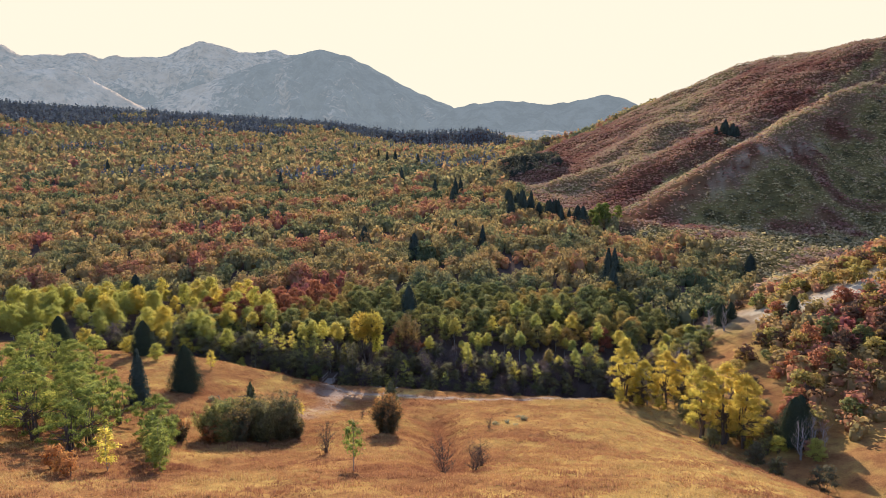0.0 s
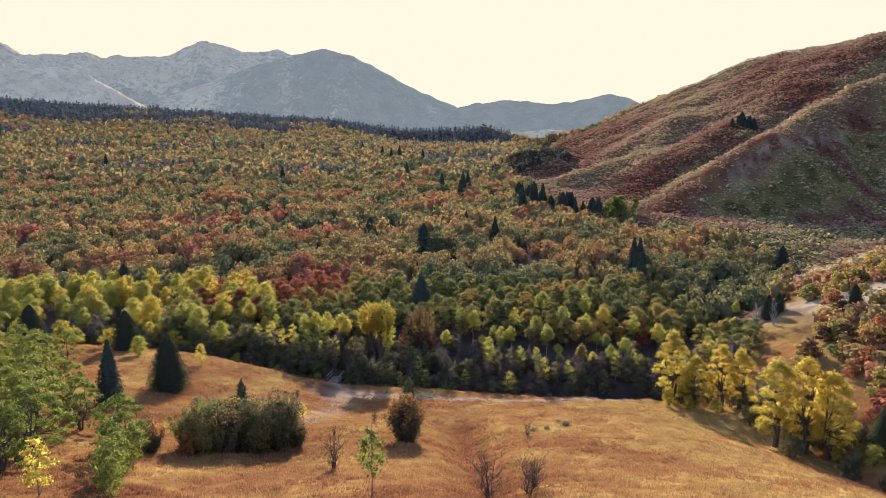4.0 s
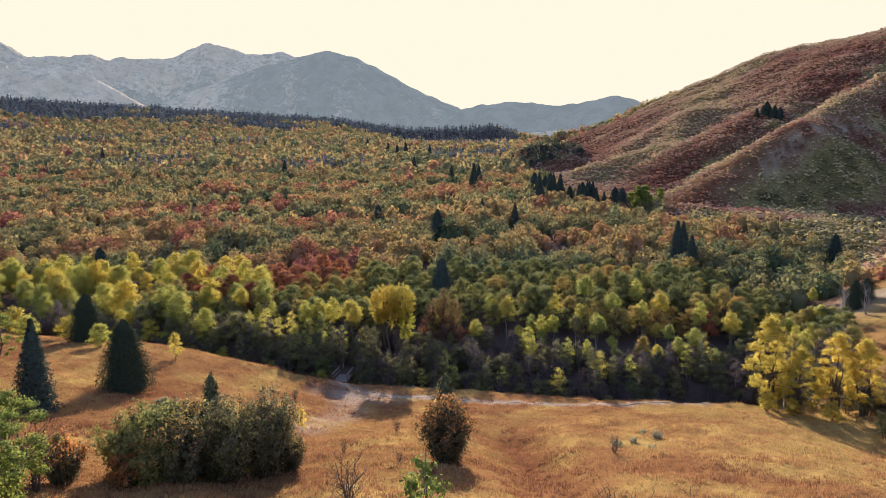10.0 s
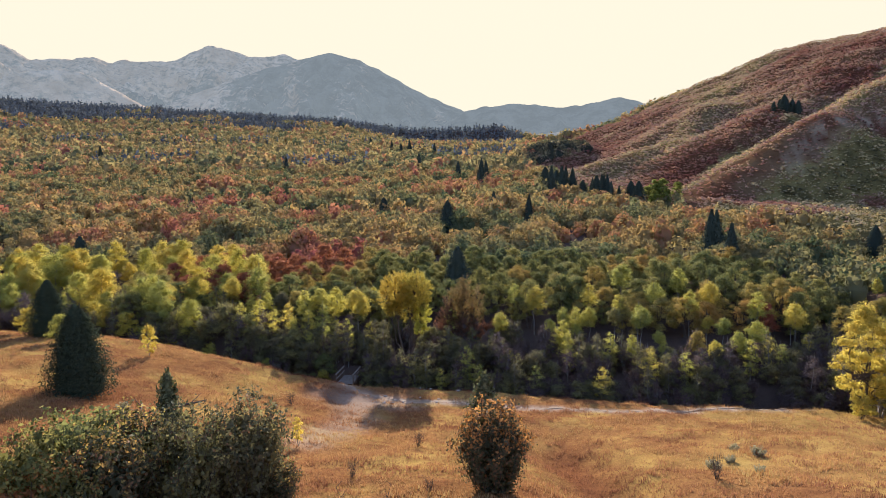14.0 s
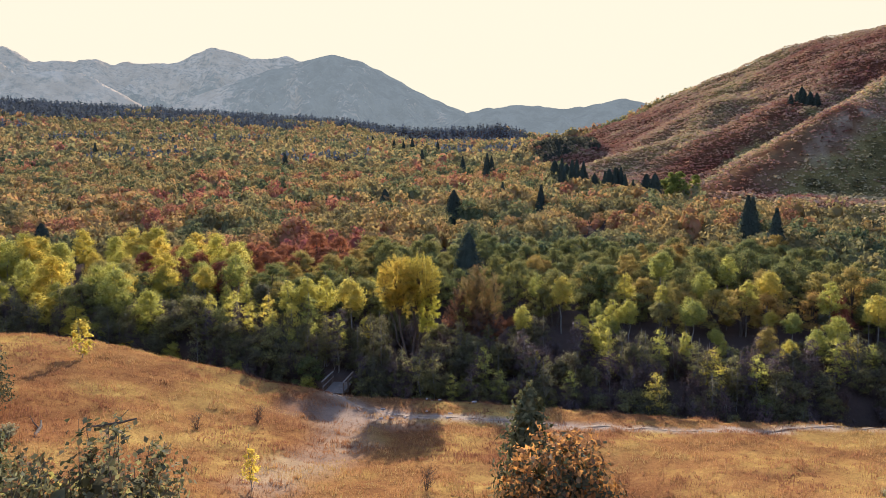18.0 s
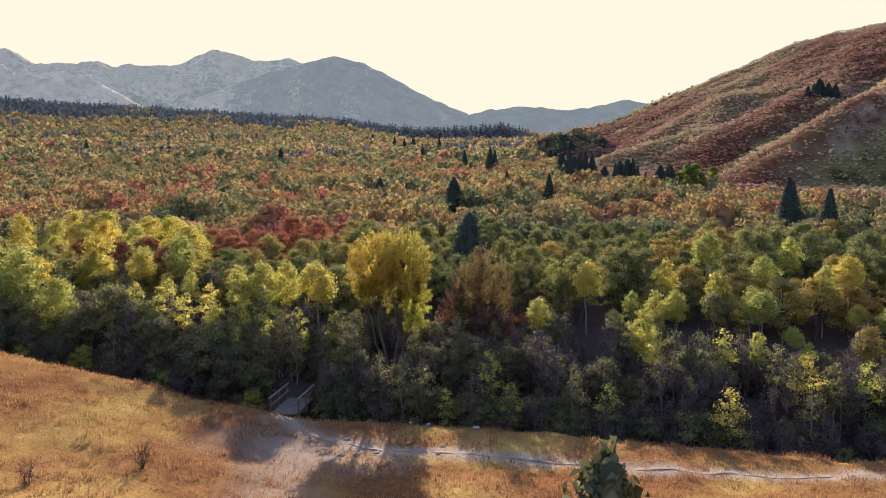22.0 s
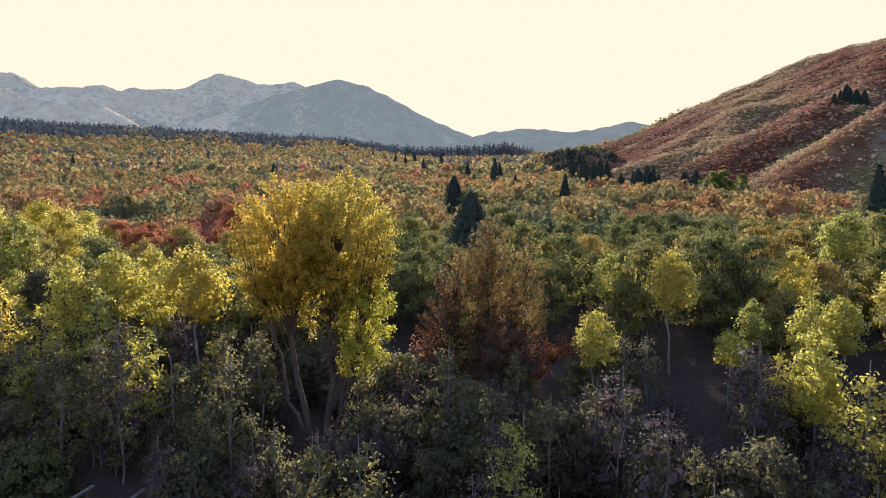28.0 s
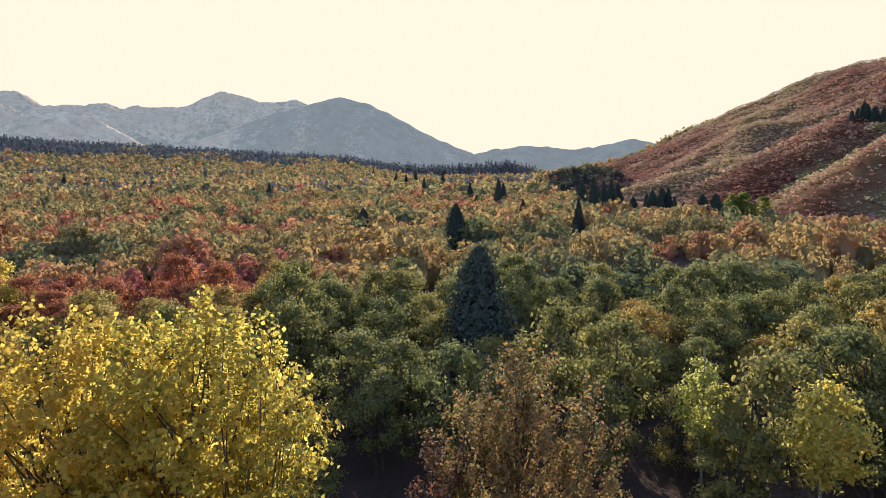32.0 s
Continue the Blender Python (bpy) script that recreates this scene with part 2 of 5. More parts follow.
def ground_material():
    n = Nodes("hillside ground")
    p = n.place()
    big = n.noise(p, 0.06, 5, 0.6)
    mid = n.noise(p, 0.5, 5, 0.65)
    fine = n.noise(p, 5.0, 4, 0.7)
    f = n.math("ADD", n.math("MULTIPLY", big, 0.36), n.math("ADD", n.math("MULTIPLY", mid, 0.34), n.math("MULTIPLY", fine, 0.3)))
    grass = n.ramp(f, [(0.36, (0.10, 0.046, 0.022)), (0.45, (0.19, 0.087, 0.036)), (0.54, (0.28, 0.137, 0.052)), (0.64, (0.34, 0.19, 0.07))])
    patch = n.ramp(n.noise(p, 0.11, 4, 0.6), [(0.46, (0, 0, 0)), (0.62, (1, 1, 1))])
    tawny = n.ramp(f, [(0.36, (0.20, 0.115, 0.04)), (0.6, (0.45, 0.29, 0.09))])
    grass = n.mix(patch, grass, tawny)
    # brown forest litter, kept dark to paint shade in the gaps as well
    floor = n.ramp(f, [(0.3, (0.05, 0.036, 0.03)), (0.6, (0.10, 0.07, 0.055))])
    # hill ground repeats the scrub colours, painted crest light and shade included
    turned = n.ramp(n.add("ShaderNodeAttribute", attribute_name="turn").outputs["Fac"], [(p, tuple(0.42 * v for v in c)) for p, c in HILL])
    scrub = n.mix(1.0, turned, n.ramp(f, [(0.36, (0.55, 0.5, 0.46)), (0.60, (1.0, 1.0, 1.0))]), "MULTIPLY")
    dirt = n.ramp(f, [(0.3, (0.24, 0.175, 0.13)), (0.6, (0.40, 0.31, 0.235))])
    pale = n.ramp(f, [(0.3, (0.32, 0.25, 0.17)), (0.6, (0.50, 0.42, 0.30))])
    col = grass
    rust = n.ramp(f, [(0.36, (0.085, 0.036, 0.02)), (0.5, (0.19, 0.078, 0.034)), (0.62, (0.28, 0.125, 0.05))])
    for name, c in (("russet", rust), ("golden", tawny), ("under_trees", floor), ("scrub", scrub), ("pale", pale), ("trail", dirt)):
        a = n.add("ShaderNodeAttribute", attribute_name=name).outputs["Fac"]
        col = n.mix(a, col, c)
    s = n.add("ShaderNodeBsdfPrincipled", {"Base Color": col, "Roughness": 1.0, "Specular IOR Level": 0.0, "Normal": n.bump(n.math("ADD", mid, fine), 0.6, 0.25)})
    return n.finish(s.outputs[0])


def mountain_material():
    """Distant slopes; an even glow paints the kilometres of bright air before them."""
    n = Nodes("distant mountain slopes with painted haze")
    p = n.place()
    big = n.noise(p, 0.0032, 6, 0.6)
    mid = n.noise(p, 0.013, 6, 0.65)
    f = n.math("ADD", n.math("MULTIPLY", big, 0.55), n.math("MULTIPLY", mid, 0.45))
    bare_slope = n.ramp(f, [(0.38, (0.32, 0.21, 0.13)), (0.5, (0.52, 0.37, 0.245)), (0.62, (0.72, 0.55, 0.39))])
    firs_there = n.ramp(mid, [(0.40, (0.02, 0.035, 0.04)), (0.60, (0.13, 0.135, 0.11))])
    wooded = n.add("ShaderNodeAttribute", attribute_name="wooded").outputs["Fac"]
    dots = n.noise(p, 0.035, 4, 0.6)
    # trees stand in clumps: the more wooded a slope, the more of them
    here = n.math("ADD", n.math("MULTIPLY", wooded, 0.62), n.math("ADD", n.math("MULTIPLY", dots, 0.55), n.math("MULTIPLY", big, 0.35)))
    clump = n.ramp(here, [(0.57, (0, 0, 0)), (0.70, (1, 1, 1))])
    col = n.mix(clump, bare_slope, firs_there)
    a = n.add("ShaderNodeBsdfDiffuse", {"Color": col, "Normal": n.bump(n.math("ADD", big, n.math("MULTIPLY", mid, 0.5)), 0.7, 60.0)})
    # blue-grey emission stands in for haze; the slopes themselves give no light
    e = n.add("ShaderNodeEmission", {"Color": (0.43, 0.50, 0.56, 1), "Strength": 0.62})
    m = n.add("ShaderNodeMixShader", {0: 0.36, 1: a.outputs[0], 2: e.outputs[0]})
    return n.finish(m.outputs[0])


mat_ground = ground_material()
mat_mountain = mountain_material()


# ---------------------------------------------------------------- the lie of the land
rng = np.random.default_rng(7)


def step(a, b, v):
    t = np.clip((v - a) / (b - a), 0, 1)
    return t * t * (3 - 2 * t)


def fbm(x, y, scale, octaves=4, seed=0):
    """Cheap smooth noise of about -1..1 from turned sine waves."""
    r = np.random.default_rng(seed)
    total, amp = np.zeros_like(x), 1.0
    for k in range(octaves):
        for j in range(3):
            a, ph = r.uniform(0, 6.283), r.uniform(0, 6.283, 2)
            u, v = x * np.cos(a) + y * np.sin(a), -x * np.sin(a) + y * np.cos(a)
            f = 6.283 / scale * 2 ** k * r.uniform(0.8, 1.25)
            total += amp * np.sin(u * f + ph[0] + 1.1 * np.sin(v * f * 0.6 + ph[1])) / 3
        amp *= 0.5
    return total


def smax(a, b, k):
    h = np.clip(0.5 + 0.5 * (a - b) / k, 0, 1)
    return b + (a - b) * h + k * h * (1 - h)


def smin(a, b, k):
    return -smax(-a, -b, k)


def along(x, y, line):
    """The distance from a broken line and the height of its nearest point."""
    best = np.full(np.shape(x), 1e9)
    high = np.zeros(np.shape(x))
    for (ax, ay, az), (bx, by, bz) in zip(line, line[1:]):
        dx, dy = bx - ax, by - ay
        t = np.clip(((x - ax) * dx + (y - ay) * dy) / (dx * dx + dy * dy), 0, 1)
        d = np.hypot(x - ax - t * dx, y - ay - t * dy)
        near = d < best
        best = np.where(near, d, best)
        high = np.where(near, az + t * (bz - az), high)
    return best, high


CREEK = [(60, -60, 12), (50, 50, 6), (44, 85, -0.6), (42.5, 100, -3), (44, 118, -5), (50, 138, -5), (60, 160, -4.6), (85, 195, -4), (105, 238, -3), (84, 320, 5), (50, 400, 14), (45, 500, 26), (48, 640, 42), (90, 900, 75), (200, 1500, 150)]
STREAM = [(-140, 158, 2), (-75, 142, 0), (-45, 134.5, -2.6), (-24, 130, -3.4), (-9, 129, -3.6), (12, 124, -4.2), (34, 122.5, -5), (44, 120, -5.4)]
SPUR_BACK = [(268, 835, 90), (319, 986, 142), (299, 813, 126), (397, 858, 178), (424, 650, 168), (600, 560, 205), (751, 594, 238)]
SPINE = [(62, 500, 27), (105, 514, 40), (149, 526, 52), (205, 615, 84), (274, 789, 120), (310, 840, 140)]
FLANK = [(201, 492, 70), (290, 600, 98), (424, 650, 160)]
KNOB = [(48, 612, 40), (72, 640, 53), (104, 668, 55)]
SPUR_FRONT = [(90, 354, 6), (115, 368, 21), (135, 377, 33), (157, 388, 46), (180, 404, 57.5), (208, 433, 65.5), (251, 472, 82), (299, 509, 101), (345, 537, 117.5), (460, 590, 152), (640, 600, 205)]
BANK = [(54, 156, -6.5), (66, 151, -1.0), (75, 143, 6.5), (90, 139, 14), (120, 131, 29), (180, 120, 58), (300, 110, 105)]
BANK_NEAR = [(50, 94, 2), (56, 103, 4.2), (72, 120, 8.5), (90, 139, 14)]
MOUND = [(-420, 1330, 122), (-150, 1330, 117), (0, 1320, 118), (50, 1310, 121), (84, 1290, 108), (106, 1270, 90)]
KNOLL = [(115, 985, 80), (170, 1000, 90), (240, 990, 95), (330, 960, 100)]
PROFILE_Y = [-900, -200, 0, 30, 45, 58, 70, 85, 105, 118, 128, 140, 160]
PROFILE_Z = [70, 48, 28, 21.3, 17.4, 13.0, 8.9, 5.6, 1.1, -1.5, -2.2, -1.5, 0.6]


def furrow_x(y):
    return np.interp(y, [50, 70, 88, 100, 112], [0.6, -0.4, -1.4, -2.0, -1.0])


def valley(y):
    u = np.clip(y - 135, 0, 1250)
    return 0.058 * u + 3.6e-5 * u * u


def ground(x, y):
    x, y = np.asarray(x, float), np.asarray(y, float)
    meadow = sum(np.interp(y + s, PROFILE_Y, PROFILE_Z) for s in (-9, -5, 0, 5, 9)) / 5
    meadow = meadow + 0.13 * np.clip(-x - 20, 0, 90) * (1 - step(120, 160, y)) * step(20, 100, y)
    meadow = meadow - 1.7 * np.exp(-((x - furrow_x(y)) / 3.6) ** 2) * step(52, 68, y) * (1 - step(96, 112, y))
    meadow = meadow + 2.4 * np.exp(-((x + 48) / 16) ** 2 - ((y - 122) / 20) ** 2)
    woods = valley(y) - 20 * step(850, 1300, y) * step(-260, -30, x) + 0.066 * np.clip(-x - 60, 0, 1500) * step(250, 1400, y) + fbm(x, y, 90, 3, 5) * 1.3 * step(180, 330, y)
    t = step(132, 165, y)
    z = meadow * (1 - t) + woods * t
    dc, zc = along(x, y, CREEK)
    z = smin(z, zc + 0.2 + 0.42 * dc + 0.0004 * dc * dc, 5.0)
    ds, zs = along(x, y, STREAM)
    z = smin(z, zs + 0.9 * np.clip(ds - 0.8, 0, 400), 0.9)
    for line, slope, curve, k in ((SPUR_BACK, 0.45, 26, 7), (SPINE, 0.5, 10, 6), (FLANK, 0.5, 16, 8), (KNOB, 0.42, 12, 6), (SPUR_FRONT, 0.64, 6, 5), (BANK, 0.48, 6, 3), (BANK_NEAR, 0.42, 9, 3), (MOUND, 0.32, 30, 10), (KNOLL, 0.4, 15, 6)):
        rise = np.full(x.shape, -1e3)
        for leg in zip(line, line[1:]):
            d, h = along(x, y, leg)
            rise = np.maximum(rise, h - slope * (np.sqrt(d * d + curve * curve) - curve))
        z = smax(z, rise + fbm(x, y, 120, 3, 11) * np.clip(rise * 0.03, 0, 3) + fbm(x, y, 34, 3, 13) * np.clip(rise * 0.02 - 0.1, 0, 1.0), k)
    far = step(1700, 2600, np.hypot(x, y))
    z = z * (1 - far) + 150 * far
    return z + 0.18 * fbm(x, y, 9, 3, 3) + 0.07 * fbm(x, y, 2.6, 2, 8)


def woods_front(x):
    return np.interp(x, [-200, -100, -63, -45, -35, -24, -9, 12, 32, 42, 52, 85, 105], [158, 150, 139, 136.2, 132.8, 130.3, 127.6, 122.5, 122.5, 124, 136, 182, 225])


def left_of_creek(x, y):
    """Metres to the left of the creek line."""
    cy = [p[1] for p in CREEK]
    cx = [p[0] for p in CREEK]
    return np.interp(y, cy, cx) - x


TRAIL = [(-24.3, 126.5), (-22, 123.5), (-17, 121), (-9, 119.5), (-2, 117.6), (6, 116.2), (14, 116.8), (24, 118), (36, 120.5)]
PALE_SPUR = [(148, 364), (170, 384), (196, 400), (232, 424)]
TRAIL_LOW = [(-23, 125), (-21, 117), (-20, 108), (-22, 98)]


def line_distance(x, y, line):
    return along(x, y, [(a, b, 0) for a, b in line])[0]


def mesh_from(name, verts, faces_n, idx, material, attrs=None, smooth=False):
    """A mesh from numpy arrays: faces all with faces_n corners; six columns give each corner a shading normal too."""
    me = bpy.data.meshes.new(name)
    count = len(idx) // faces_n
    me.vertices.add(len(verts))
    me.vertices.foreach_set("co", np.ascontiguousarray(verts[:, :3], np.float32).ravel())
    me.loops.add(len(idx))
    me.loops.foreach_set("vertex_index", np.ascontiguousarray(idx, np.int32))
    me.polygons.add(count)
    me.polygons.foreach_set("loop_start", np.arange(0, count * faces_n, faces_n, dtype=np.int32))
    if smooth:
        me.polygons.foreach_set("use_smooth", np.ones(count, bool))
    me.update(calc_edges=True)
    me.materials.append(material)
    if verts.shape[1] == 6:
        me.normals_split_custom_set_from_vertices(verts[:, 3:].tolist())
    for k, v in (attrs or {}).items():
        a = me.attributes.new(k, "FLOAT", "POINT")
        a.data.foreach_set("value", np.ascontiguousarray(v, np.float32))
    return me


def grid_faces(nu, nv, wrap=False):
    i, j = np.meshgrid(np.arange(nu if wrap else nu - 1), np.arange(nv - 1), indexing="ij")
    i2 = (i + 1) % nu
    return np.stack([i * nv + j, i2 * nv + j, i2 * nv + j + 1, i * nv + j + 1], -1).ravel()


def hill_cover(x, y):
    """How far the hill scrub has turned, with painted crest light and shade, and how thickly it grows."""
    front = along(x, y, SPUR_FRONT)[0]
    ribs = np.minimum(along(x, y, SPINE)[0], along(x, y, SPUR_BACK)[0])
    near = (y - 330) * 0.9 - (x - 90) * 0.62 < 62
    turn = 0.70 + 0.16 * fbm(x, y, 95, 3, 82) + 0.15 * fbm(x, y, 21, 3, 84)
    # crests: yellower leaves, brightened to paint the low sun on them
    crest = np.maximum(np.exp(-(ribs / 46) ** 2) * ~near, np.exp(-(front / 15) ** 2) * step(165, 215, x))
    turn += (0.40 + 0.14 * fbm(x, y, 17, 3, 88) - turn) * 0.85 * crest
    # near face of the spur: dark scrub, darkened further to paint its shade
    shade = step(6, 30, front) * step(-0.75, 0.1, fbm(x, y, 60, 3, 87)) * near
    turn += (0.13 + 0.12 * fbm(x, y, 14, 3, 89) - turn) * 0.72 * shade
    turn -= 0.5 * np.exp(-((x - 68) / 34) ** 2 - ((y - 635) / 26) ** 2)
    thick = 1 - 0.6 * np.exp(-(front / 15) ** 2) * (1 - step(140, 165, x)) - 0.45 * np.exp(-(line_distance(x, y, PALE_SPUR) / 8) ** 2)
    return turn, thick


def build_ground():
    # rays from a point on the meadow, finer ahead than behind
    ahead = np.linspace(-56, 56, 380)
    back = np.linspace(56, 304, 44)[1:-1]
    az = np.radians(np.concatenate([ahead, back]))
    r = np.concatenate([[0.01], np.linspace(3, 260, 200), 260 * (4900 / 260) ** np.linspace(0.008, 1, 120)])
    A, R = np.meshgrid(az, r, indexing="ij")
    x, y = R * np.sin(A) - 5, R * np.cos(A) + 25
    z = ground(x, y)
    side = left_of_creek(x, y)
    # mask of the dark woodland floor: litter with painted shade
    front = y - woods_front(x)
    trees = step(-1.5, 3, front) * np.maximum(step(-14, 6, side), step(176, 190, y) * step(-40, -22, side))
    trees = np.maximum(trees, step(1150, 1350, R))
    pale_here = np.exp(-(along(x, y, BANK)[0] / 8.5) ** 2) * step(58, 72, x) * (1 - step(170, 230, x)) * (0.35 + 0.65 * step(-0.5, 0.3, fbm(x, y, 14, 3, 21)))
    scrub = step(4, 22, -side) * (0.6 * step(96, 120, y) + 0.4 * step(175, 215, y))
    pale_here = np.maximum(pale_here, 0.55 * np.exp(-(line_distance(x, y, PALE_SPUR) / 7) ** 2) * step(-0.4, 0.5, fbm(x, y, 16, 3, 22)))
    d1, d2 = line_distance(x, y, TRAIL), line_distance(x, y, TRAIL_LOW)
    wob = 0.5 * fbm(x, y, 7, 3, 31)
    trail = np.maximum(1 - step(0.5, 1.3, d1 + 0.5 * wob), 0.75 * (1 - step(1.0, 6.5, np.hypot((x + 21) * 0.8, y - 119) + 2 * wob)))
    trail = np.maximum(trail, 0.5 * (1 - step(0.8, 3.2, d2 + wob)))
    russet = np.exp(-((x - furrow_x(y)) / 2.6) ** 2) * step(54, 66, y) * (1 - step(98, 110, y))
    russet = np.maximum(russet, 0.8 * step(0.25, 0.75, fbm(x, y, 24, 4, 33)))
    v = np.stack([x, y, z], -1).reshape(-1, 3)
    golden = step(4, 30, x) * (1 - 0.7 * russet) * step(1, 7, side)
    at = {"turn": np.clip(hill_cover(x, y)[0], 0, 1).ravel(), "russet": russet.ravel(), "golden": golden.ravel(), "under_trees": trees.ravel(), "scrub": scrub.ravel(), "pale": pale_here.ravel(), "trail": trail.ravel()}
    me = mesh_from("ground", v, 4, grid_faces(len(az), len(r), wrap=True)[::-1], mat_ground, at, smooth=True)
    ob = new("ground", me)
    return tagged(ob, "dry golden meadow sloping to a shaded creek and scrubby hills", "ground", kind="structure")


def build_mountains():
    """Far range: crest heights by bearing, each range a ridge across the view."""
    az = np.radians(np.linspace(-44, 44, 560))
    r = np.linspace(1900, 4850, 120)
    A, R = np.meshgrid(az, r, indexing="ij")
    deg = np.degrees(A)
    x, y = R * np.sin(A), R * np.cos(A)
    ranges = [
        (4500, 1500, [-44, -37, -34, -32.5, -30, -28.4, -27.3, -25, -22.5, -21.5, -20, -18.4, -17.2, -16, -14.2, -13.4, -12, -5, 44],
         [11.2, 10.6, 10.4, 9.7, 9.8, 10.2, 9.7, 9.9, 9.9, 10.6, 11.3, 10.9, 10.7, 10.5, 10.9, 10.5, 10.4, 6, 4]),
        (3700, 1500, [-44, -30, -24, -17, -13.5, -11, -8.5, -6, -3, 0, 1, 3, 44], [5, 5.4, 6.5, 9.1, 10.4, 11, 10.7, 9.4, 7.6, 6.3, 5.6, 4, 3]),
        (3100, 900, [-44, -3, 0.5, 2, 4.5, 7, 9, 11, 12.8, 14.5, 16.2, 20, 44], [3, 4, 5.9, 6.3, 6.55, 6.3, 6.15, 6.3, 6.75, 6.4, 5.6, 4, 3]),
        (2600, 500, [-44, -36, -33, -31, -29, -27, -24, -20, 44], [5.5, 7.0, 8.6, 8.9, 8.6, 7.6, 6, 4.5, 3]),
    ]
    z = np.full(x.shape, 40.0)
    wooded = np.ones(x.shape)
    for dist, wide, a, e in ranges:
        el = sum(np.interp(deg + s, a, e) for s in (-0.25, 0, 0.25)) / 3 - np.interp(deg, [-34, -24, -20, -12, -7, 0, 15], [1.15, 0.95, 0.7, 0.75, 0.8, 0.4, 0.2])
        crest = 40 + dist * np.tan(np.radians(el))
        fall = np.abs(R - dist) / wide
        folds = 1 - (0.22 * np.abs(fbm(x, y, 620, 5, int(dist))) + 0.10 * np.abs(fbm(A * 4000, R * 0.25, 330, 4, 77))) * np.clip(fall * 3, 0, 1)
        h = -80 + (crest + 80) * np.clip(1 - fall ** 1.15, 0, 1) * folds
        h = h + (16 * fbm(x, y, 240, 5, 2) if dist == 4500 else 7 * fbm(x, y, 200, 5, 2)) * (fall < 0.95) + (18 * np.abs(fbm(A * 4000, R * 0.3, 210, 4, 79)) * step(0.02, 0.3, fall) if dist > 3500 else 0)
        low = step(0.25, 0.7, fall + 0.25 * fbm(x, y, 420, 4, 19))
        cover = {4500: 0.24 + 0.34 * low, 3700: 0.24 + 0.26 * step(-20, -14, deg) + 0.12 * fbm(A * 4000, R * 0.12, 300, 3, 78), 3100: 0.8, 2600: 0.22 + 0.5 * low}[dist]
        cover = np.clip(cover + np.zeros(x.shape), 0, 1)
        wooded = np.where(h > z, cover, wooded)
        z = np.maximum(z, h)
    v = np.stack([x, y, z], -1).reshape(-1, 3)
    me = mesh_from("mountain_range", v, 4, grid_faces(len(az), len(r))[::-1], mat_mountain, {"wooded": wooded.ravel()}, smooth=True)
    ob = new("mountain_range", me)
    return tagged(ob, "hazy blue-grey mountain range under a bright sky", "mountain", kind="structure")


build_ground()
build_mountains()


# ---------------------------------------------------------------- plants: how they are made
def unit(n, r):
    v = r.normal(size=(n, 3))
    return v / np.linalg.norm(v, axis=1, keepdims=True)


def leaf_verts(c, out, size, r, wide=0.62, face=1.15):
    """Leaf sprays as folded diamonds at c, half facing out."""
    n = len(c)
    nrm = out * face + unit(n, r)
    nrm /= np.linalg.norm(nrm, axis=1, keepdims=True) + 1e-9
    t = np.cross(nrm, unit(n, r))
    t /= np.linalg.norm(t, axis=1, keepdims=True) + 1e-9
    s = np.cross(nrm, t)
    L = (np.asarray(size) * r.uniform(0.65, 1.35, n))[:, None] * 0.5
    fold = nrm * L * r.uniform(-0.5, 0.5, (n, 1))
    soft = out * 1.0 + nrm * 0.55 + np.array([0, 0, 0.1])
    soft /= np.linalg.norm(soft, axis=1, keepdims=True) + 1e-9
    v = np.stack([c + t * L, c + s * L * wide + fold, c - t * L * 0.9, c - s * L * wide + fold], 1).reshape(-1, 3)
    return np.hstack([v, np.repeat(soft, 4, 0)])


def lobes_cloud(lobes, per_area, size, r, inner=0.55, ragged=0.16):
    """Leaf places on the outer part of each lobe (x, y, z, rx, rz)."""
    cs, outs = [], []
    mid = np.mean([q[:3] for q in lobes], axis=0)
    for x, y, z, rx, rz in lobes:
        n = max(1, int(per_area * (rx * rx + 2 * rx * rz) / 3 * 12.57))
        d = unit(n, r)
        d[:, 2] = np.where(d[:, 2] < -0.35, -d[:, 2] * 0.6, d[:, 2])
        k = inner + (1 - inner) * np.sqrt(r.uniform(0, 1, n)) + r.normal(0, ragged, n)
        c = np.array([x, y, z]) + d * k[:, None] * np.array([rx, rx, rz])
        away = c - mid
        away /= np.linalg.norm(away, axis=1, keepdims=True) + 1e-6
        o = 0.65 * d + 0.45 * away
        cs.append(c)
        outs.append(o / (np.linalg.norm(o, axis=1, keepdims=True) + 1e-6))
    return np.concatenate(cs), np.concatenate(outs)


def leaf_mesh(name, lobes, per_area, size, material, seed, inner=0.55, ragged=0.16, core=2.6):
    r = np.random.default_rng(seed)
    c, o = lobes_cloud(lobes, per_area, size, r, inner, ragged)
    sizes = np.full(len(c), size)
    if core:
        heart = [(x, y, z, rx * 0.45, rz * 0.45) for x, y, z, rx, rz in lobes]
        c2, o2 = lobes_cloud(heart, per_area * 0.45, size, r, 0.2, 0.1)
        c, o = np.concatenate([c, c2]), np.concatenate([o, o2])
        sizes = np.concatenate([sizes, np.full(len(c2), size * core)])
    v = leaf_verts(c, o, sizes, r)
    return mesh_from(name, v, 4, np.arange(len(v)), material)


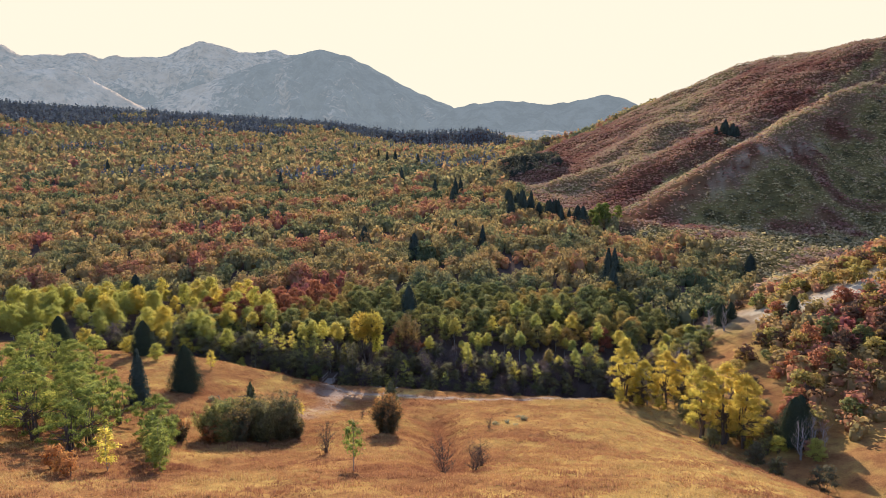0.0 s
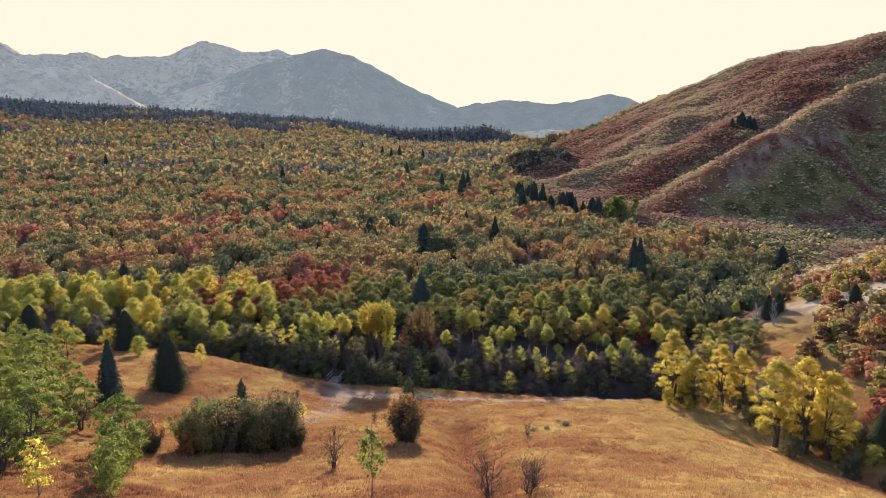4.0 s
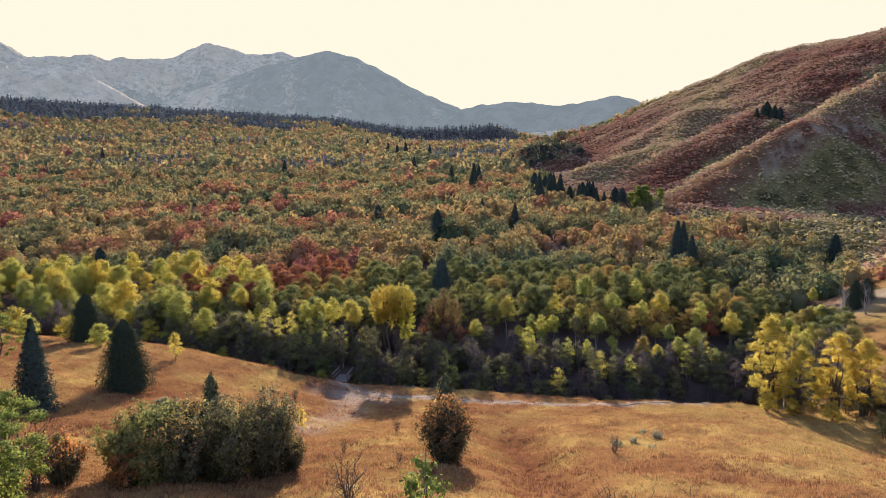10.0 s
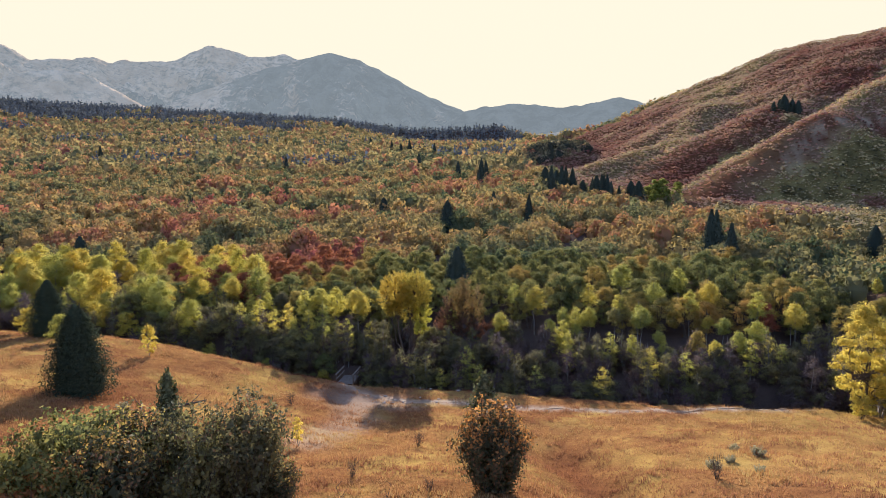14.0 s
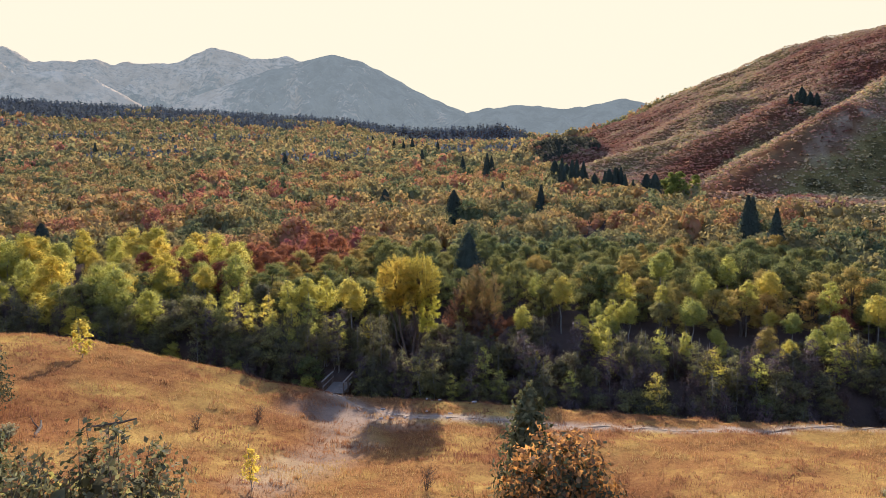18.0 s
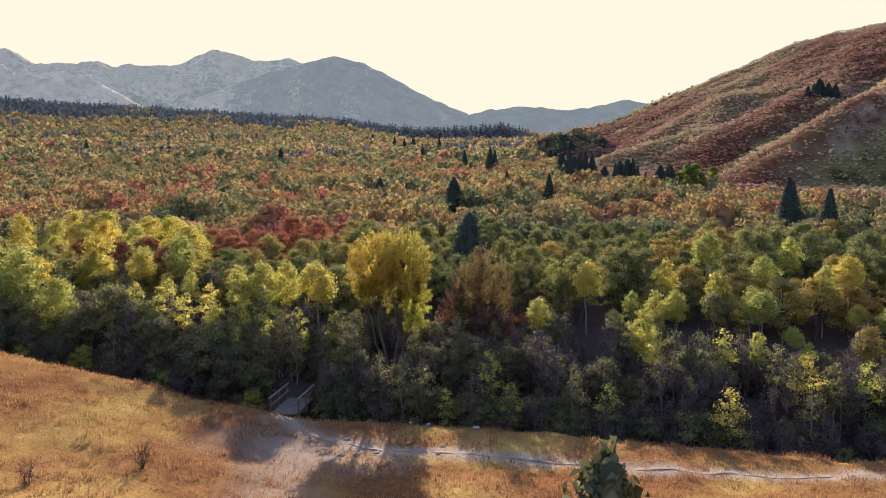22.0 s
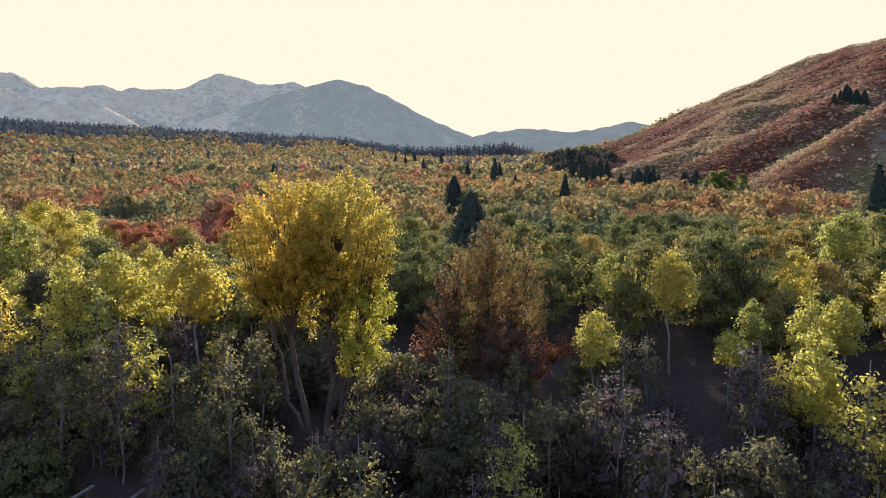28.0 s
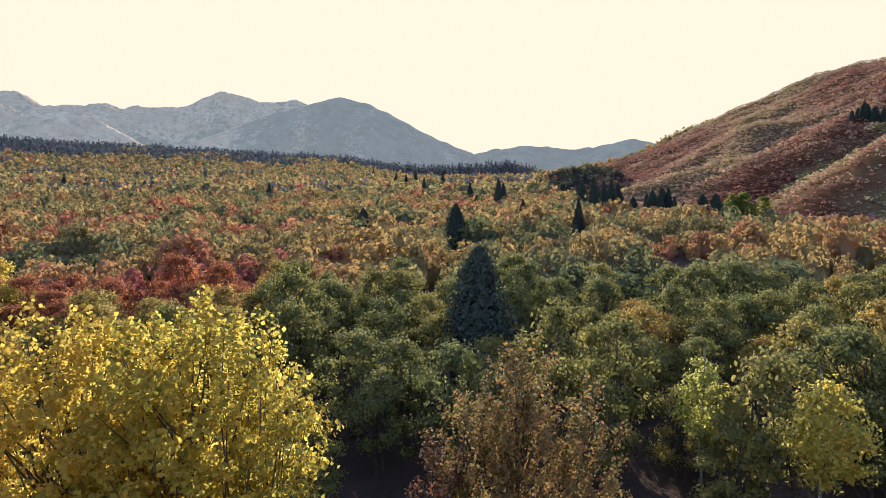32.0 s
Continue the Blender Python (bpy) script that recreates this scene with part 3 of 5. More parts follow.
def tubes(name, paths, material, sides=6):
    """Tapered limbs: each path is a list of (x, y, z, radius)."""
    vs, fs, base = [], [], 0
    ang = np.linspace(0, 2 * np.pi, sides, endpoint=False)
    for path in paths:
        p = np.array(path, float)
        d = np.gradient(p[:, :3], axis=0)
        d /= np.linalg.norm(d, axis=1, keepdims=True) + 1e-9
        a = np.cross(d, [0.31, 0.92, 0.12])
        a /= np.linalg.norm(a, axis=1, keepdims=True) + 1e-9
        b = np.cross(d, a)
        ring = p[:, None, :3] + p[:, None, 3:4] * (np.cos(ang)[None, :, None] * a[:, None] + np.sin(ang)[None, :, None] * b[:, None])
        vs.append(ring.reshape(-1, 3))
        for i in range(len(p) - 1):
            for j in range(sides):
                j2 = (j + 1) % sides
                fs += [base + i * sides + j, base + i * sides + j2, base + (i + 1) * sides + j2, base + (i + 1) * sides + j]
        base += len(p) * sides
    return mesh_from(name, np.concatenate(vs), 4, np.array(fs), material, smooth=True)


def limb(start, end, r0, r1, r, bend=0.12, steps=4):
    s, e = np.array(start, float), np.array(end, float)
    out = []
    size = np.linalg.norm(e - s)
    for i in range(steps + 1):
        t = i / steps
        p = s + (e - s) * t + r.normal(0, bend * size * 0.35, 3) * np.sin(np.pi * t)
        p[2] += 0.12 * size * t * t
        out.append((*p, r0 + (r1 - r0) * t))
    return out


def oak(seed, high=5.0, wide=4.2, jit=1.0, leaf=0.18, density=27.0, lobe_n=17, material=None, trunk_mat=None, low=0.28, stems=3, lobe=(0.11, 0.22), lean=0.0):
    """Scrub oak, maple or cottonwood: a few crooked stems and a domed, lumpy crown."""
    r = np.random.default_rng(seed)
    lobes, paths = [], []
    for i in range(lobe_n):
        a = 2.4 * i + r.uniform(-0.4, 0.4)
        t = (i + r.uniform(0, 1)) / lobe_n
        k = r.uniform(*lobe) * wide
        rad = max(0.0, wide * 0.5 * np.sqrt(max(0.02, 1 - (t * 1.25 - 0.32) ** 2)) - k * 0.8) * (1 + jit * r.uniform(-0.35, 0.25))
        z = high * (low + 0.1 + (0.9 - low - 0.1) * t + jit * r.normal(0, 0.035))
        lobes.append((rad * np.cos(a) + lean * t, rad * np.sin(a), z, k, k * r.uniform(0.8, 1.05)))
    lobes.append((lean, r.normal(0, 0.15), high * 0.88, wide * lobe[1], high * 0.1))
    for s in range(stems):
        a = r.uniform(0, 6.28)
        x0, y0 = 0.25 * np.cos(a), 0.25 * np.sin(a)
        top = (0.5 * np.cos(a) * wide * 0.3, 0.5 * np.sin(a) * wide * 0.3, high * r.uniform(0.6, 0.75))
        paths.append(limb((x0, y0, -0.3), top, 0.032 * high ** 0.8, 0.02, r))
    for (x, y, z, k, _) in lobes[: min(22, lobe_n)]:
        j = paths[int(r.integers(stems))]
        paths.append(limb(j[2][:3], (x, y, z), 0.009 * high, 0.012, r, steps=3))
    return [("trunk", tubes("oak_trunk", paths, trunk_mat or bark_dark, 5)), ("crown", leaf_mesh("oak_crown", lobes, density, leaf, material, seed + 1, 0.55, 0.17))]


def sprig_tree(seed, stems, clumps, leaf=0.11, sprig=0.55, per=46, rise=0.3, wood=None):
    """A large tree: forked stems (foot, top, radius), then leafy shoots that fill rounded clumps (x, y, z, rx, rz, shoots, material)."""
    r = np.random.default_rng(seed)
    paths = [limb(f, t, k, 0.035, r, 0.07, 7) for f, t, k in stems]
    mains = list(paths)
    leaves = {}
    for x, y, z, rx, rz, shoots, mat in clumps:
        d = unit(shoots, r)
        k = r.uniform(0.06, 1, shoots) ** 0.36 * (1 + 0.10 * np.sin(5 * np.arctan2(d[:, 1], d[:, 0]) + 6 * d[:, 2]))
        tips = np.array([x, y, z]) + d * k[:, None] * np.array([rx, rx, rz])
        for i, p in enumerate(tips):
            if i % 4 == 0:
                m = mains[int(np.argmin([np.hypot(q[-1][0] - p[0], q[-1][1] - p[1]) for q in mains]))]
                j = int(np.clip(np.searchsorted([q[2] for q in m], p[2] - 1.5) - 1, 1, 6))
                paths.append(limb(m[j][:3], p, 0.03, 0.006, r, 0.1, 4))
        grow = d * np.array([0.9, 0.9, 0.6]) + np.array([0, 0, rise])
        t = r.uniform(-0.5, 0.6, (shoots, per, 1))
        c = tips[:, None] + grow[:, None] * t * sprig * 1.5 + r.normal(0, 0.26 * sprig, (shoots, per, 3)) * (1 - 0.5 * np.abs(t))
        o = np.repeat(d[:, None], per, 1) + 0.35 * unit(shoots * per, r).reshape(shoots, per, 3) + np.array([0, 0, 0.15])
        o /= np.linalg.norm(o, axis=2, keepdims=True)
        leaves.setdefault(mat.name, (mat, []))[1].append(leaf_verts(c.reshape(-1, 3), o.reshape(-1, 3), leaf, r, 0.7, 0.9))
    made = [("trunk", tubes("large_trunk", paths, wood or bark_dark, 6))]
    for mat, vs in leaves.values():
        v = np.concatenate(vs)
        made.append(("crown", mesh_from("large_crown", v, 4, np.arange(len(v)), mat)))
    return made


def aspen(seed, high=7.0, wide=2.6, bare=0.42, material=None, leaf=0.155, density=36.0):
    """A slim pale stem with an egg-shaped crown."""
    r = np.random.default_rng(seed)
    lobes = []
    paths = [limb((0, 0, -0.3), (r.normal(0, 0.15), r.normal(0, 0.15), high * 0.93), 0.085 * high / 7, 0.015, r, 0.04, 6)]
    for i in range(13):
        t = i / 12
        z = high * (bare + 0.05 + (0.92 - bare - 0.05) * t)
        prof = np.sin(np.pi * (0.22 + 0.72 * t)) ** 0.8
        a = i * 2.4 + r.uniform(-0.4, 0.4)
        rad = wide * 0.30 * prof
        k = wide * (0.17 + 0.13 * prof) * r.uniform(0.8, 1.15)
        lobes.append((rad * np.cos(a), rad * np.sin(a), z, k, k * 1.05))
        if i % 2 == 0:
            paths.append(limb((0, 0, z - 0.5), (rad * np.cos(a), rad * np.sin(a), z), 0.03, 0.008, r, steps=3))
    return [("trunk", tubes("aspen_trunk", paths, bark_pale, 5)), ("crown", leaf_mesh("aspen_crown", lobes, density, leaf, material, seed + 1))]


def shrub(seed, high=3.0, wide=2.8, material=None, leaf=0.2, density=26.0, wood=None, twigs=14):
    """A many-stemmed bush, leafy almost to the ground."""
    r = np.random.default_rng(seed)
    lobes, paths = [], []
    for i in range(13):
        a, t = i * 2.4 + r.uniform(-0.4, 0.4), (i + r.uniform(0, 1)) / 13
        rad = wide * 0.36 * (1 - 0.6 * t * t) * r.uniform(0.5, 1.1)
        k = wide * r.uniform(0.14, 0.22)
        lobes.append((rad * np.cos(a), rad * np.sin(a), high * (0.14 + 0.70 * t), k, k * high / wide * 0.9))
    for i in range(twigs):
        a, rad = r.uniform(0, 6.28), wide * r.uniform(0.1, 0.42)
        paths.append(limb((0.15 * np.cos(a), 0.15 * np.sin(a), -0.2), (rad * np.cos(a), rad * np.sin(a), high * r.uniform(0.55, 0.88)), 0.028, 0.008, r, steps=3))
    return [("stem", tubes("shrub_stem", paths, wood or bark_dark, 4)), ("foliage", leaf_mesh("shrub_foliage", lobes, density, leaf, material, seed + 1, 0.4, 0.22))]


def vase(seed, high=4.5, wide=4.2, material=None, leaf=0.15, stems=46, per=95, tip=None, tip_share=0.12, wood=None):
    """A shrub of many upright stems that fan out, leafy along their upper part; the tips may have turned."""
    r = np.random.default_rng(seed)
    paths, cs, outs, ts = [], [], [], []
    for i in range(stems):
        a, k = r.uniform(0, 6.28), np.sqrt(r.uniform(0.02, 1))
        top = high * (1 - 0.32 * k * k) * r.uniform(0.72, 1.06)
        reach = wide * 0.5 * k * r.uniform(0.85, 1.12)
        foot = (0.3 * reach * np.cos(a), 0.3 * reach * np.sin(a), -0.2)
        p = limb(foot, (reach * np.cos(a), reach * np.sin(a), top * 0.9), 0.03, 0.008, r, 0.08, 4)
        paths.append(p)
        q = np.array(p)[:, :3]
        n = int(per * r.uniform(0.6, 1.3))
        t = 0.14 + 0.9 * r.uniform(0, 1, n) ** 0.8
        c = np.stack([np.interp(t * 4, np.arange(5), q[:, j]) for j in range(3)], -1)
        c += r.normal(0, 1, (n, 3)) * (wide * 0.052 * (1.15 - 0.5 * t))[:, None] * np.array([1, 1, 0.8])
        c[:, 2] = np.maximum(c[:, 2], 0.1)
        o = np.stack([c[:, 0], c[:, 1], 0.55 * (c[:, 2] - high * 0.4)], -1) / wide + 0.25 * unit(n, r)
        cs.append(c), outs.append(o / (np.linalg.norm(o, axis=1, keepdims=True) + 1e-6)), ts.append(t + r.normal(0, 0.12, n) + 0.12 * (c[:, 2] / high))
    c, o, t = np.concatenate(cs), np.concatenate(outs), np.concatenate(ts)
    made = [("stem", tubes("vase_stem", paths, wood or bark_dark, 4))]
    cut = np.quantile(t, 1 - tip_share) if tip else 9
    for m, mat in ((t <= cut, material), (t > cut, tip)):
        if mat and m.any():
            v = leaf_verts(c[m], o[m], leaf, r, 0.6)
            if mat is material:
                v = np.concatenate([v, leaf_verts(c[m][::11] * np.array([0.7, 0.7, 0.85]), o[m][::11], leaf * 2.4, r, 0.8)])
            made.append(("foliage", mesh_from("vase_foliage", v, 4, np.arange(len(v)), mat)))
    return made


def bare(seed, high=5.0, wide=2.6, wood=None, stems=3):
    """A leafless tree or bush: forked stems and many fine twigs."""
    r = np.random.default_rng(seed)
    paths = []
    for s in range(stems):
        a = r.uniform(0, 6.28)
        top = np.array([wide * 0.22 * np.cos(a), wide * 0.22 * np.sin(a), high * r.uniform(0.75, 1.0)])
        main = limb((0.1 * np.cos(a), 0.1 * np.sin(a), -0.2), top, 0.016 * high, 0.012, r, 0.1, 6)
        paths.append(main)
        for i in range(9):
            p = np.array(main[1 + i % 5][:3])
            b = r.uniform(0, 6.28)
            e = p + np.array([np.cos(b) * wide * 0.3, np.sin(b) * wide * 0.3, high * r.uniform(0.1, 0.28)])
            br = limb(p, e, 0.006 * high, 0.006, r, 0.15, 3)
            paths.append(br)
            for k in range(4):
                q = np.array(br[1 + k % 3][:3])
                b2 = r.uniform(0, 6.28)
                paths.append(limb(q, q + np.array([np.cos(b2) * 0.35, np.sin(b2) * 0.35, 0.35]) * high / 5, 0.012, 0.004, r, 0.1, 2))
    return [("trunk", tubes("bare_trunk", paths, wood or bark_grey, 4))]


def conifer(seed, high=10.0, wide=4.6, material=None, leaf=0.46, tiers=38, per=62, drop=0.35, rounded=0.0):
    """Fir or juniper: whorls of drooping sprays round a straight stem."""
    r = np.random.default_rng(seed)
    cs, outs = [], []
    for i in range(tiers):
        t = (i + 0.3) / tiers
        reach = wide * 0.5 * ((1 - t) ** 0.85 * (1 - rounded) + rounded * np.sqrt(max(0.01, np.sin(np.pi * (0.18 + 0.82 * t)))))
        n = int(per * (0.35 + 0.65 * reach / (wide * 0.5)))
        a = r.uniform(0, 6.28, n)
        k = reach * (0.12 + 0.88 * np.sqrt(r.uniform(0, 1, n))) * (1 + 0.16 * np.sin(a * 5 + i * 2.1))
        z = high * (0.04 + 0.96 * t) - k * drop + r.normal(0, 0.1, n)
        cs.append(np.stack([k * np.cos(a), k * np.sin(a), np.maximum(z, 0.15)], -1))
        outs.append(np.stack([np.cos(a) * 0.9, np.sin(a) * 0.9, np.full(n, 0.35)], -1))
    c, o = np.concatenate(cs), np.concatenate(outs)
    v = np.concatenate([leaf_verts(c, o, leaf, r, 0.5), leaf_verts(c[::4] * np.array([0.62, 0.62, 1]), o[::4], leaf * 1.9, r, 0.8)])
    crown = mesh_from("conifer_crown", v, 4, np.arange(len(v)), material)
    trunk = tubes("conifer_trunk", [[(0, 0, -0.3, 0.018 * high), (0, 0, high * 0.5, 0.011 * high), (0, 0, high * 0.99, 0.01)]], bark_dark, 6)
    return [("trunk", trunk), ("crown", crown)]


def plant(meshes, name, label, category, x, y, size=1.0, turn=None, group="", sink=0.05, tall=1.0):
    """One plant as a thing with its parts, standing on the ground."""
    root = new(name)
    root.empty_display_size = 0.3
    for part_name, me in meshes:
        ob = new(part_name, me)
        ob.parent = root
    root.location = (x, y, float(ground(x, y)) - sink)
    root.rotation_euler = (0, 0, rng.uniform(0, 6.28) if turn is None else turn)
    root.scale = (size, size, size * tall)
    return tagged(root, label, category, group)


def spray_template(n, size, seed, flat=0.85):
    """A small crown of few leaf sprays, about one metre wide and high, for distant woods."""
    r = np.random.default_rng(seed)
    lobes = []
    for i in range(6):
        a = i * 2.4
        t = i / 5
        lobes.append((0.27 * (1 - 0.7 * t) * np.cos(a), 0.27 * (1 - 0.7 * t) * np.sin(a), 0.38 + 0.36 * t, 0.24, 0.2 * flat))
    per = n / sum((q[3] ** 2 + 2 * q[3] * q[4]) / 3 * 12.57 for q in lobes)
    c, o = lobes_cloud(lobes, per, size, r, 0.5, 0.1)
    return leaf_verts(c, o, size, r, 0.75, 2.2)


def dome_template(seed, seg=8, rings=3, flat=1.0):
    """A lumpy leaf canopy about one metre wide and high, as closed facets."""
    r = np.random.default_rng(seed)
    a = np.linspace(0, 2 * np.pi, seg, endpoint=False)
    ph = r.uniform(0, 6.28, 3)
    grid = []
    for j in range(rings + 1):
        t = j / rings
        up = np.pi / 2 * t
        wave = 1 + 0.16 * np.sin(2 * a + ph[0]) + 0.13 * np.sin(3 * a + ph[1] + 2 * t)
        k = wave * (1 + r.normal(0, 0.11, seg))
        if j == rings:
            k = np.full(seg, 1 + r.normal(0, 0.06))
        z = 0.12 + (0.66 * flat) * np.sin(up) * (0.8 + 0.2 * k) + (0 if j else -0.12)
        rad = 0.46 * k * (np.cos(up) ** 0.8 if j else 0.7)
        grid.append(np.stack([rad * np.cos(a), rad * np.sin(a), z], -1))
    quads = []
    for j in range(rings):
        lo, hi = grid[j], grid[j + 1]
        q = np.stack([lo, np.roll(lo, -1, 0), np.roll(hi, -1, 0), hi], 1).reshape(-1, 3)
        away = q - np.array([0, 0, 0.2])
        quads.append(np.hstack([q, away / (np.linalg.norm(away, axis=1, keepdims=True) + 1e-6)]))
    return np.concatenate(quads)


def fir_template(n, seed):
    r = np.random.default_rng(seed)
    t = np.sqrt(r.uniform(0, 1, n))
    a = r.uniform(0, 6.28, n)
    k = 0.19 * t * r.uniform(0.6, 1.1, n)
    c = np.stack([k * np.cos(a), k * np.sin(a), 1 - 0.93 * t], -1)
    o = np.stack([np.cos(a), np.sin(a), np.full(n, 0.5)], -1)
    return leaf_verts(c, o, 0.3, r, 0.6)


def scatter(name, x, y, wide, high, tint, templates, material, label, category, land=0.0):
    """Many plants joined into one object: what nobody could count."""
    z = ground(x, y) - 0.1
    # low cover takes part of its shading from the lie of the land
    gx, gy = (ground(x + 3, y) - ground(x - 3, y)) / 6, (ground(x, y + 3) - ground(x, y - 3)) / 6
    up = np.stack([-gx, -gy, np.ones(len(x))], -1)
    up *= land / np.linalg.norm(up, axis=1, keepdims=True)
    pick = rng.integers(0, len(templates), len(x))
    turn = rng.uniform(0, 6.28, len(x))
    vs, ts = [], []
    for k, tp in enumerate(templates):
        m = pick == k
        c, s = np.cos(turn[m])[:, None], np.sin(turn[m])[:, None]
        w, h = wide[m][:, None], high[m][:, None]
        px = (tp[None, :, 0] * c - tp[None, :, 1] * s) * w + x[m][:, None]
        py = (tp[None, :, 0] * s + tp[None, :, 1] * c) * w + y[m][:, None]
        pz = tp[None, :, 2] * h + z[m][:, None]
        nx, ny = tp[None, :, 3] * c - tp[None, :, 4] * s, tp[None, :, 3] * s + tp[None, :, 4] * c
        n = np.stack([nx, ny, np.broadcast_to(tp[None, :, 5], nx.shape)], -1) * (1 - land) + up[m][:, None]
        n /= np.linalg.norm(n, axis=2, keepdims=True) + 1e-6
        vs.append(np.concatenate([np.stack([px, py, pz], -1), n], -1).reshape(-1, 6))
        ts.append(np.repeat(tint[m], len(tp)))
    v = np.concatenate(vs)
    me = mesh_from(name, v, 4, np.arange(len(v)), material, {"tint": np.concatenate(ts)})
    return tagged(new(name, me), label, category, kind="stuff")


def jittered(x0, x1, y0, y1, step_m, r=rng):
    gx, gy = np.meshgrid(np.arange(x0, x1, step_m), np.arange(y0, y1, step_m), indexing="ij")
    gx, gy = gx.ravel(), gy.ravel()
    return gx + r.uniform(-0.48, 0.48, len(gx)) * step_m, gy + r.uniform(-0.48, 0.48, len(gy)) * step_m


def autumn(x, y):
    """How far the woods have turned: 0 green, 0.5 gold, 1 red."""
    t = 0.39 + 0.36 * fbm(x, y, 85, 3, 41) + 0.2 * fbm(x, y, 26, 2, 42)
    t -= 0.26 * np.exp(-((x + 2) / 26) ** 2 - ((y - 180) / 22) ** 2)
    t += 0.55 * np.exp(-((x + 52) / 24) ** 2 - ((y - 184) / 22) ** 2)
    t += 0.15 * np.exp(-((x + 120) / 60) ** 2 - ((y - 300) / 50) ** 2)
    t -= 0.14 * np.exp(-((x - 28) / 30) ** 2 - ((y - 190) / 40) ** 2)
    t -= 0.3 * np.exp(-((x + 45) / 35) ** 2 - ((y - 660) / 60) ** 2)
    return t


# ---------------------------------------------------------------- woods
oaks_green = [oak(100 + i, 6.0, 4.5, low=0.12, material=leaf_oak_green) for i in range(4)]
oaks_gold = [oak(120 + i, 6.0, 4.5, low=0.12, material=leaf_oak_gold) for i in range(4)]
oaks_red = [oak(140 + i, 5.4, 4.5, low=0.1, material=leaf_oak_red) for i in range(3)]
aspens = [aspen(200 + i, material=(leaf_aspen, leaf_aspen, leaf_willow, leaf_aspen, leaf_oak_gold, leaf_aspen)[i], wide=2.2 + 0.3 * (i % 3), bare=0.42 + 0.06 * (i % 3)) for i in range(6)]
grove_aspens = [aspen(220 + i, 7.5, 4.0, 0.12, (leaf_grove, leaf_aspen, leaf_grove, leaf_aspen, leaf_golden)[i], 0.19, 26) for i in range(5)]
young_aspens = [aspen(230 + i, 4.6, 1.9, 0.08, (leaf_willow, leaf_grey, leaf_grey, leaf_willow, leaf_willow, leaf_aspen)[i], 0.12, 24) for i in range(6)]
willows = [shrub(300 + i, material=leaf_willow, leaf=0.15, density=40.0) for i in range(5)]
brushes = [vase(320 + i, 3.2, 2.9, leaf_grey, 0.12, 44, 60) for i in range(4)]
firs = [conifer(400 + i, 10.0, 5.0, leaf_fir, 0.34, 40, 170, 0.35, 0.12) for i in range(3)]
broad_firs = [conifer(410 + i, 9.0, 6.4, leaf_fir, 0.28, 40, 280, 0.25, 0.4) for i in range(2)]
junipers = [conifer(420 + i, 7.4, 6.2, leaf_juniper, 0.17, 44, 620, 0.1, 0.34) for i in range(2)]

LABEL_OAK = {"g": "bushy scrub oak still in dark green leaf", "y": "bushy scrub oak turning gold and olive", "r": "bushy maple in rusty red autumn leaf"}


def wood_tree(x, y, size, tall=1.0):
    t = float(autumn(np.array(x), np.array(y))) + rng.normal(0, 0.1)
    key, pool = ("g", oaks_green) if t < 0.36 else (("y", oaks_gold) if t < 0.66 else ("r", oaks_red))
    name = "maple_tree" if key == "r" else "oak_tree"
    plant(pool[int(rng.integers(len(pool)))], name, LABEL_OAK[key], "tree", x, y, size, group="woods beyond the creek", tall=tall)


NEAR_X, NEAR_Y = (-62, 52), (147, 186)
ox, oy = jittered(*NEAR_X, *NEAR_Y, 3.75)
for x, y in zip(ox, oy):
    if left_of_creek(x, y) > 8 and np.hypot(x + 8, y - 145) > 8.5 and np.hypot(x + 10, y - 167) > 2.5 and np.hypot((x + 44) / 1.3, y - 150) > 6:
        wood_tree(x, y, rng.uniform(0.62, 1.2), rng.uniform(0.85, 1.2))

crowns_a = [np.concatenate([spray_template(115, 0.125, 500 + i), dome_template(505 + i, 8, 3) * np.array([0.62, 0.62, 0.7, 1, 1, 1])]) for i in range(6)]
crowns_b = [np.concatenate([spray_template(42, 0.19, 520 + i), dome_template(525 + i, 6, 2) * np.array([0.66, 0.66, 0.75, 1, 1, 1])]) for i in range(8)]
crowns_c = [np.concatenate([spray_template(13, 0.26, 540 + i), dome_template(545 + i, 6, 2) * np.array([0.8, 0.8, 0.82, 1, 1, 1])]) for i in range(10)]
crowns_d = [spray_template(11, 0.42, 580 + i) for i in range(12)]


def clearing(x, y):
    """Small grassy openings in the woods."""
    a = np.hypot((x + 235) / 55, (y - 480 - 0.3 * (x + 235)) / 9) < 1
    return a | (np.hypot((x + 122) / 15, (y - 486) / 8) < 1) | (np.hypot((x + 192) / 17, (y - 541) / 8) < 1)


